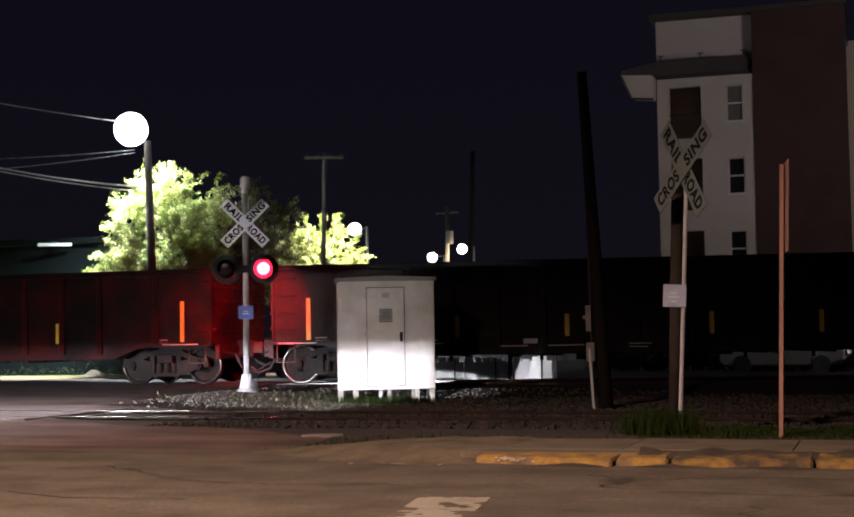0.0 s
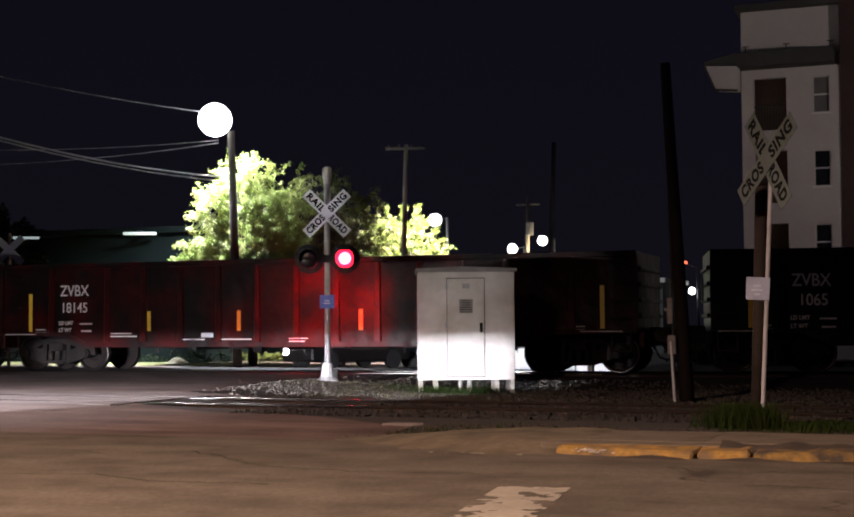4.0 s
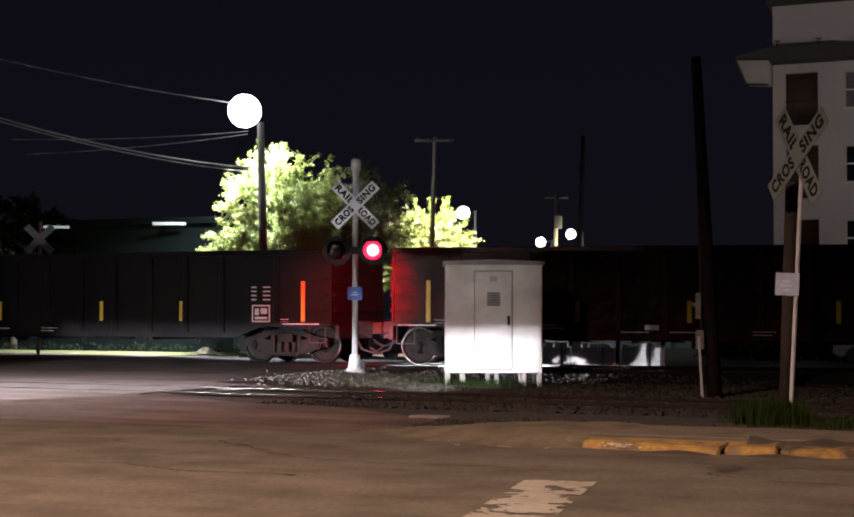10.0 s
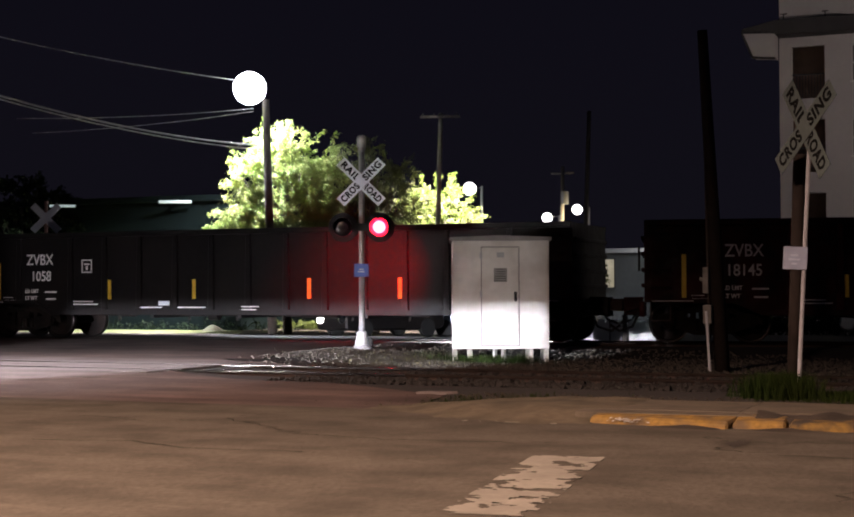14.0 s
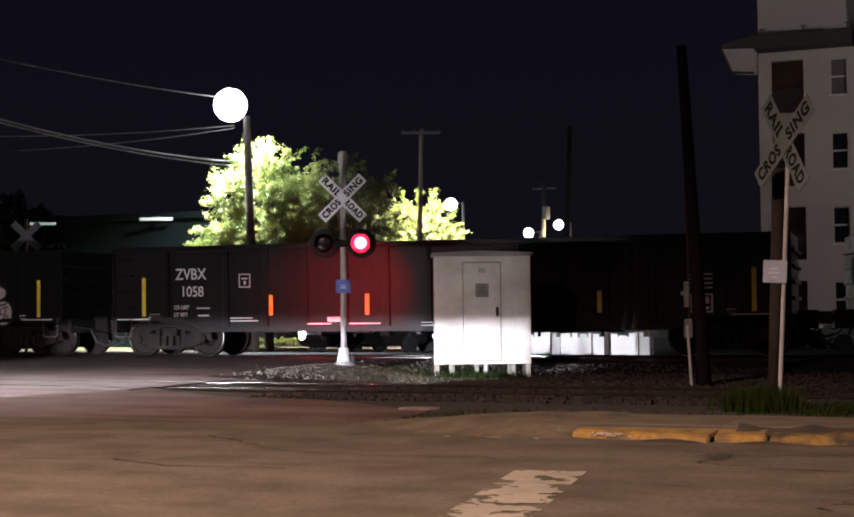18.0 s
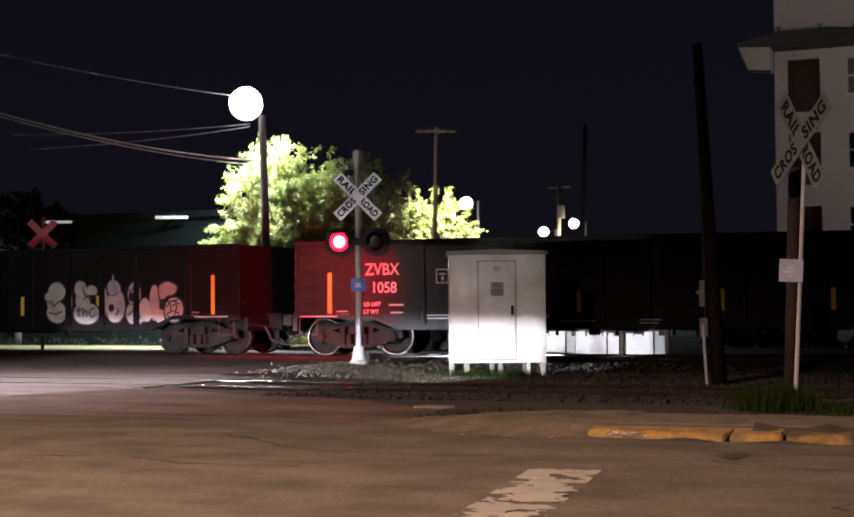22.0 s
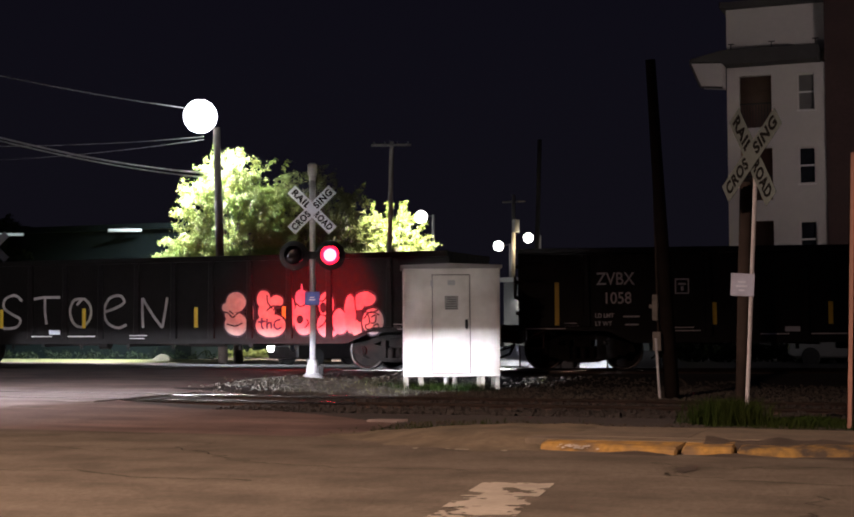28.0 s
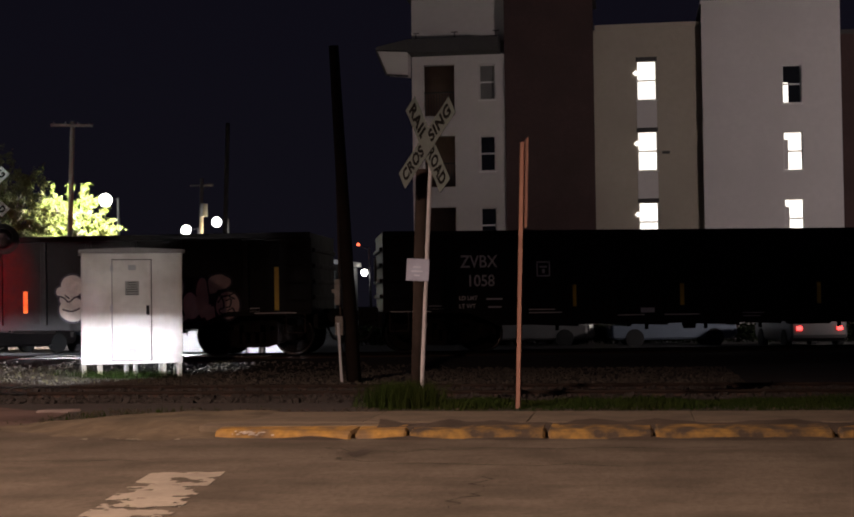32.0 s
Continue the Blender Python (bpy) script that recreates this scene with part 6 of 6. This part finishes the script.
v = [bm.verts.new(p) for p in ((-9.98, -0.88, 11.44 + BASE), (-8.72, -0.88, 11.36 + BASE), (-8.72, -0.88, 10.42 + BASE), (-9.58, -0.88, 10.5 + BASE))]
bm.faces.new(v)
r = bmesh.ops.extrude_face_region(bm, geom=bm.faces[:])
bmesh.ops.translate(bm, verts=[e for e in r["geom"] if isinstance(e, bmesh.types.BMVert)], vec=(0, 0.8, 0))
part("bracket_panel", bm, "siding", house, "pale slanted side panel of the canopy")
bm = bmesh.new()
rod(bm, (-10.02, -0.9, 11.46 + BASE), (-9.6, -0.9, 10.46 + BASE), 0.05, seg=6)
rod(bm, (-9.6, -0.9, 10.46 + BASE), (-8.72, -0.9, 10.38 + BASE), 0.05, seg=6)
part("bracket_edge", bm, "roof", house)
for x in (-8.5, -6.9, -5.2):
    bm = bmesh.new()
    rod(bm, (x, -0.1, 11.9 + BASE), (x, -0.1, 12.25 + BASE), 0.025, seg=6)
    rod(bm, (x - 0.12, -0.1, 12.25 + BASE), (x + 0.14, -0.1, 12.25 + BASE), 0.025, seg=6)
    part("vent_pipe", bm, "roof", house)
# brick bay
wall_with_holes("wall", -4.87, -1.27, 13.8 + BASE, [], "brick", -0.06)
bm = bmesh.new()
box(bm, -4.9, -1.2, -0.14, 4.0, 13.8 + BASE, 14.0 + BASE)
part("parapet", bm, "roof", house)
# beige bay with the lit stair windows
holes = []
for k in range(4):
    top = 10.84 + BASE - k * 2.86
    holes.append((0.44, 1.24, top - 1.6, top))
wall_with_holes("wall", -1.27, 3.03, 12.15 + BASE, holes, "beige", 0.25)
for i, h in enumerate(holes):
    window(*h, 0.25, "lit", label="lit stair window with drawn blind")
    if i < 3:
        bm = bmesh.new()
        box(bm, h[0], h[1], 0.21, 0.249, h[2] - 1.2, h[2] - 0.06)
        part("spandrel", bm, "pale", house, "pale panel between the windows")
    bm = bmesh.new()
    box(bm, h[0] - 0.02, h[1] + 0.02, 0.2, 0.36, h[3] - 0.02, h[3] + 0.14)
    part("lintel", bm, "roof", house, "dark metal head over the window")
    bm = bmesh.new()
    obox(bm, pose(h[0] - 0.03, 0.2, h[3] - 0.5, 0, 45, 0), 0.16, 0.1, 0.16)
    part("wall_lamp", bm, "lit", house, "small lit wall lamp beside the window")
bm = bmesh.new()
box(bm, 1.42, 1.72, 0.1, 0.25, 7.05 + BASE, 7.15 + BASE)
part("wall_vent", bm, "roof", house, "small dark vent hood")
bm = bmesh.new()
box(bm, -1.2, 3.0, 0.2, 5.0, 12.15 + BASE, 12.35 + BASE)
part("parapet", bm, "beige", house)
# pale bay
holes = []
for k in range(4):
    top = 10.42 + BASE - k * 2.66
    holes.append((6.13, 6.88, top - 1.55, top))
wall_with_holes("wall", 3.03, 8.4, 12.95 + BASE, holes, "pale", -0.1)
for i, h in enumerate(holes):
    window(*h, -0.1, "glass" if i == 0 else "lit", label="dark window with a half-open blind" if i == 0 else "lit window with drawn blind")
    bm = bmesh.new()
    if i == 0:
        box(bm, h[0] + 0.05, h[0] + 0.24, 0.01, 0.02, h[2] + 0.06, h[2] + 0.85)
    else:
        box(bm, h[0] + 0.05, h[0] + 0.2, 0.005, 0.015, h[2] + 0.06, h[3] - 0.3)
    part("blind", bm, "lit" if i == 0 else "pale", house, "drawn window blind")
bm = bmesh.new()
box(bm, 3.0, 8.45, -0.16, 5.0, 12.95 + BASE, 13.1 + BASE)
part("parapet", bm, "pale", house)
wall_with_holes("wall", 8.4, 13.0, 11.58 + BASE, [], "brick", 0.1)
bm = bmesh.new()
box(bm, 8.45, 13.0, 0.05, 5.0, 11.58 + BASE, 11.75 + BASE)
part("parapet", bm, "roof", house)
# solid volume behind the facades
bm = bmesh.new()
box(bm, -8.5, 12.8, 1.45, 13.0, 0.0, 11.5 + BASE)
box(bm, -8.4, -1.4, 0.7, 12.0, 11.5 + BASE, 13.74 + BASE)
part("core", bm, "siding", house)

# ---------------------------------------------------------------- far side of the tracks
low_hedge = thing("hedge", pose(-37.0, 51.3, -0.42), "low dark hedge along the warehouse wall", "hedge")
data = leaf_mass([((-9.5 + 0.55 * i, 0.2 * math.sin(i * 1.9), 0.2 + 0.08 * math.sin(i * 3.1)), 0.3) for i in range(35)], 1400, 0.08, 37)
data.name = "leaves"
data.materials.append(M["shrub"])
ob = new("leaves", data)
ob.parent = low_hedge
solid("lawn", sheet(steps(-48, -26.5, 0.8), steps(46.0, 51.8, 0.6), ground_z, 0.02), "dry_grass", "pale dry grass under the street lamp", "lawn", kind="structure", smooth=True)
pile = sheet(steps(-1.0, 1.0, 0.08), steps(-0.6, 0.6, 0.08), lambda x, y: 0.36 * math.exp(-(x / 0.5) ** 2 - (y / 0.34) ** 2) + 0.03 * noise.noise(Vector((x * 6, y * 6, 1))) - 0.03)
solid("dirt_pile", pile, "sand", "small heap of pale sandy soil on the grass", "dirt heap", kind="stuff", smooth=True, m=pose(-30.4, 49.6, -0.42))
shed = thing("warehouse", pose(-43.5, 52.0, -0.42), "low dark warehouse behind the tracks", "building")
bm = bmesh.new()
box(bm, -13, 13, 0, 9, 0, 5.6)
part("wall", bm, "shed", shed)
bm = bmesh.new()
box(bm, -13.3, 13.3, -0.4, 9.4, 5.6, 5.85)
part("roof", bm, "shed", shed)
tl = thing("tube_lamp", pose(-33.2, 51.1, 5.12, 0, 0, 22), "long pale tube lamp at the eaves", "lamp")
bm = bmesh.new()
rod(bm, (-0.7, 0, 0), (0.7, 0, 0), 0.07, seg=10)
part("tube", bm, "tube", tl, smooth=True)
bm = bmesh.new()
box(bm, -0.1, 0.1, -0.05, 1.5, 0.06, 0.12)
part("bracket", bm, "cable", tl)
wallo = thing("low_wall", pose(-9.95, 38.0, -0.36, 0, 0, 6), "low white wall caught by car headlights", "wall")
for x0, x1 in ((-2.35, -1.44), (-1.41, -0.2), (0.0, 1.05)):
    bm = bmesh.new()
    box(bm, x0, x1, 0, 0.18, 0, 0.68)
    u = x0
    while u < x1 - 0.25:
        w = rng.uniform(0.1, 0.25)
        box(bm, u, u + w, 0.03, 0.16, 0.68, 0.68 + rng.uniform(0.03, 0.15))
        u += w + rng.uniform(0.0, 0.1)
    part("wall_panel", bm, "lot_white", wallo)
    bm = bmesh.new()
    u = x0 + (x1 - x0) * 0.72
    box(bm, u, u + 0.025, -0.06, -0.02, 0, 0.8)
    part("stake", bm, "rust", wallo)
for px0, px1 in ((-0.17, -0.06), (1.08, 1.18)):
    bm = bmesh.new()
    box(bm, px0, px1, -0.05, 0.15, 0, 0.88)
    part("wall_post", bm, "dark_pole", wallo)
hedge = thing("hedge", pose(-37, 54.5, -0.42), "clipped hedge along the lot", "hedge")
data = leaf_mass([((-9 + 0.55 * i, 0.1 * math.sin(i * 1.7), 0.22), 0.3) for i in range(34)], 6000, 0.07, 21)
data.name = "leaves"
data.materials.append(M["leaf"])
ob = new("leaves", data)
ob.parent = hedge


def parked_car(m, label, lamps, rear="tyre", paint="car_paint", lit=(-0.62, 0.62), size=1.0):
    c = thing("car", m, label, "car")
    bm = bmesh.new()
    prism(bm, [(-2.1, 0.3), (-2.12, 0.72), (-1.9, 0.86), (-1.2, 0.95), (-0.55, 1.38), (0.9, 1.4), (1.6, 0.98), (2.0, 0.9), (2.1, 0.4), (1.9, 0.26), (-1.9, 0.26)], -0.86, 0.86)
    part("body", bm, paint, c, bevel=0.06)
    for x in (-1.35, 1.3):
        for y in (-0.8, 0.8):
            bm = bmesh.new()
            lathe(bm, pose(x, y, 0.31, 90, 0, 0), [(0.18, -0.1), (0.31, -0.09), (0.31, 0.09), (0.18, 0.1)], 18)
            part("wheel", bm, "tyre", c)
    bm = bmesh.new()
    prism(bm, [(-0.98, 0.97), (-0.5, 1.31), (0.85, 1.33), (1.35, 1.0)], -0.868, 0.868)
    part("side_window", bm, "glass", c)
    for y in (-0.62, 0.62):
        bm = bmesh.new()
        lathe(bm, pose(-2.1, y, 0.68, 0, -90, 0), [(0.12 * size, 0.0), (0.13 * size, 0.02), (0.08 * size, 0.04)], 16)
        part("headlamp", bm, lamps if y in lit else "glass", c, "lit round headlamp" if y in lit and lamps != "glass" else "dark headlamp")
        bm = bmesh.new()
        box(bm, 2.07, 2.115, y - 0.08, y + 0.08, 0.6, 0.72)
        part("tail_lamp", bm, rear, c)
    return c


for x, y, a, rear, paint, words in ((-3.4, 49.5, 172, "rust", "car_silver", "silver car, paint darkened for dim light, parked in front of the apartments"), (1.4, 48.6, 8, "rust", "car_paint", "silver-blue car parked in front of the apartments"),
                                    (5.35, 46.0, -80, "tail", "car_silver", "silver car, paint darkened for dim light, with a lit tail lamp")):
    parked_car(pose(x, y, -0.42, 0, 0, a), words, "glass", rear, paint)
store = thing("small_building", pose(-17.7, 73.5, -0.42), "small grey store with lit windows behind the tracks", "building")
bm = bmesh.new()
box(bm, -5.8, 2.2, 0, 6, 0, 3.75)
part("wall", bm, "store_wall", store)
bm = bmesh.new()
box(bm, -6.0, 2.4, -0.35, 6.2, 3.75, 3.98)
part("roof", bm, "frame", store, "pale roof edge")
bm = bmesh.new()
box(bm, -0.3, 0.5, -0.04, 0.02, 0.1, 2.1)
part("door", bm, "balcony", store)
win = part("shop_window", (lambda b: (box(b, -3.5, -2.3, -0.03, 0.02, 1.9, 3.4), b)[1])(bmesh.new()), "shop_glow", store, "dimly lit shop window")
for x in (-3.52, -2.92, -2.32):
    bm = bmesh.new()
    box(bm, x, x + 0.05, -0.07, -0.03, 1.85, 3.45)
    part("mullion", bm, "roof", win)
bm = bmesh.new()
prism(bm, [(-4.9, 2.05), (-4.88, 2.85), (-4.74, 2.88), (-4.5, 2.52), (-4.05, 2.45), (-4.05, 2.15), (-4.5, 2.0)], -0.12, -0.02)
part("lit_sign", bm, "headlamp", store, "glaring white lit sign")
bm = bmesh.new()
box(bm, -4.0, -3.82, -0.14, -0.02, 2.1, 2.7)
part("lit_sign", bm, "tail", store, "red lit sign")
bm = bmesh.new()
box(bm, -0.26, -0.14, -0.14, -0.02, 3.0, 3.4)
part("wall_lamp", bm, "far_lamp", store, "small white wall lamp")
bush = thing("shrub", pose(-20.7, 72.6, -0.42), "straggling shrub before the shop window", "shrub")
data = leaf_mass([((0.5 * math.sin(i * 2.1), 0.15 * math.cos(i * 1.7), 1.9 + 0.09 * i), 0.16) for i in range(14)], 700, 0.07, 41)
data.name = "leaves"
data.materials.append(M["dark_leaf"])
ob = new("leaves", data)
ob.parent = bush
bm = bmesh.new()
for k in range(5):
    rod(bm, (0.1 * k - 0.2, 0, 0), (0.5 * math.sin(k * 2.1), 0, 2.2 + 0.2 * k), 0.03, 0.012, seg=5)
part("stem", bm, "bark", bush)
fl = pole("street_lamp", (-16.75, 72.6, -0.42), (-16.75, 72.6, 4.2), 0.08, 0.06, "lamp on a post beside the small store", "street lamp", "cable")
globe(fl, Vector((-0.25, 0.0, 4.55)), 0.26, "far_lamp")
hedge2 = thing("hedge", pose(4.0, 51.5, -0.42), "shrubs with leaves darkened as if unlit, in front of the apartments", "hedge")
data = leaf_mass([((-14.1 + 0.6 * i, 0.15 * math.sin(i * 2.3), 0.4), 0.5) for i in range(35)], 17000, 0.1, 31)
data.name = "leaves"
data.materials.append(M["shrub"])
ob = new("leaves", data)
ob.parent = hedge2

parked_car(pose(-19.9, 43.3, -0.32, 0, 0, 62), "dark car waiting beyond the tracks with one lit headlamp", "headlamp", "rust", "car_black", (0.62,), 1.5)
waiting = parked_car(pose(-15.2, 6.1, -0.066, 0, 0, -90), "car waiting at the crossing with its low beams on", "headlamp")
# plates added ahead of the unseen car to cut its beams level
for dx in (-0.62, 0.62):
    bm = bmesh.new()
    box(bm, -2.5, -2.46, dx - 0.3, dx + 0.3, 0.7872, 1.0)
    part("beam_cutoff_plate", bm, "black", waiting, "unseen plate added ahead of the headlamp to cut off its beam")
parked_car(pose(-17.3, 46.5, -0.38, 0, 0, 10), "silver-blue car parked behind the tracks", "glass")


# ---------------------------------------------------------------- motion of the train and of the discs that hide the lamps
TRAIN = [(0, -30.83), (1, -28.67), (2, -26.60), (3, -24.58), (4, -22.66), (5, -20.75), (6, -18.93), (7, -17.19), (8, -15.54), (9, -13.94), (10, -12.43), (11, -10.98), (12, -9.52), (13, -8.10), (14, -6.75), (15, -5.44), (16, -4.15), (17, -2.90), (18, -1.64), (19, -0.41), (20, 0.78), (21, 1.95), (22, 3.10), (23, 4.21), (24, 5.31), (25, 6.41), (26, 7.51), (27, 8.60), (28, 9.66), (29, 10.68), (30, 11.68), (31, 12.69), (32, 13.66)]


def bisect(values, v):
    """Index of the last value that is not above v, in a rising list."""
    lo, hi = 0, len(values) - 1
    while lo < hi:
        mid = (lo + hi + 1) // 2
        lo, hi = (mid, hi) if values[mid] <= v else (lo, mid - 1)
    return lo


def train_at(t):
    for (a, xa), (b, xb) in zip(TRAIN, TRAIN[1:]):
        if t <= b:
            k = (t - a) / (b - a)
            return xa + (xb - xa) * k
    return TRAIN[-1][1]


stones("kerb_dirt", "crumbs of dark soil washed along the kerb", 2600,
       lambda: (rng.uniform(-4.2, 6), 12.16 - abs(rng.gauss(0, 0.1)) + 0.03 * rng.random()), 0.006, 0.022, "soil")
stones("pavement_dirt", "dark soil and gravel scattered at the back of the pavement", 3200,
       lambda: (rng.uniform(-6.5, 6), rng.gauss(14.25, 0.22)), 0.008, 0.03, "soil")


def motions():
    marks, t, last = [(0.0, train_at(0.0))], 0.0, train_at(0.0)
    while t < 32.0:
        t = min(32.0, t + 1 / 30)
        if train_at(t) - last > 0.55:
            last = train_at(t)
            marks.append((t, last))
    marks.append((32.0, train_at(32.0)))
    # distance run along the near side of the track, and the x that belongs to it
    run, place, x, d = [-120.0], [-120.0], -120.0, -120.0
    while x < 60.0:
        d += math.hypot(0.25, bend(x + 0.25) - bend(x))
        x += 0.25
        run.append(d)
        place.append(x)

    def side_point(d):
        k = min(len(run) - 2, max(0, bisect(run, d)))
        x = place[k] + (place[k + 1] - place[k]) * (d - run[k]) / (run[k + 1] - run[k])
        return Vector((x, 29.87 + bend(x), 0))

    def on_track(d):
        """A wagon stands with both trucks on the track."""
        a, b = side_point(d + 0.56), side_point(d + 14.26)
        turn = math.degrees(math.atan2(b.y - a.y, b.x - a.x))
        return pose(a.x, a.y, 0, 0, 0, turn) @ pose(-0.56, 1.43, 0)

    for shift, (car, sets) in wagons:
        walk(car, [(t, on_track(x + shift)) for t, x in TRAIN])
        for ws in sets:
            base = ws.matrix_basis.translation.copy()
            walk(ws, [(t, pose(*base, 0, math.degrees((x - TRAIN[0][1]) / 0.457), 0)) for t, x in marks])
    # the left lamp shows for 0.6 s of every 1.2535 s, the right one between
    for i, sh in enumerate(lens_covers):
        base = sh.matrix_basis.translation.copy()
        left, swing = i % 2 == 0, -86 if i < 2 else 86
        rows, shut = [], left
        rows.append((0.0, pose(*base, 0 if shut else swing, 0, 0)))
        for k in range(26):
            for t, left_on in ((0.51 + 1.2535 * k, True), (1.11 + 1.2535 * k, False)):
                if t > 31.9:
                    continue
                now = left_on != left
                if now != shut:
                    rows.append((t, pose(*base, 0 if shut else swing, 0, 0)))
                    rows.append((t + 0.034, pose(*base, 0 if now else swing, 0, 0)))
                    shut = now
        rows.append((32.0, pose(*base, 0 if shut else swing, 0, 0)))
        walk(sh, rows)


motions()
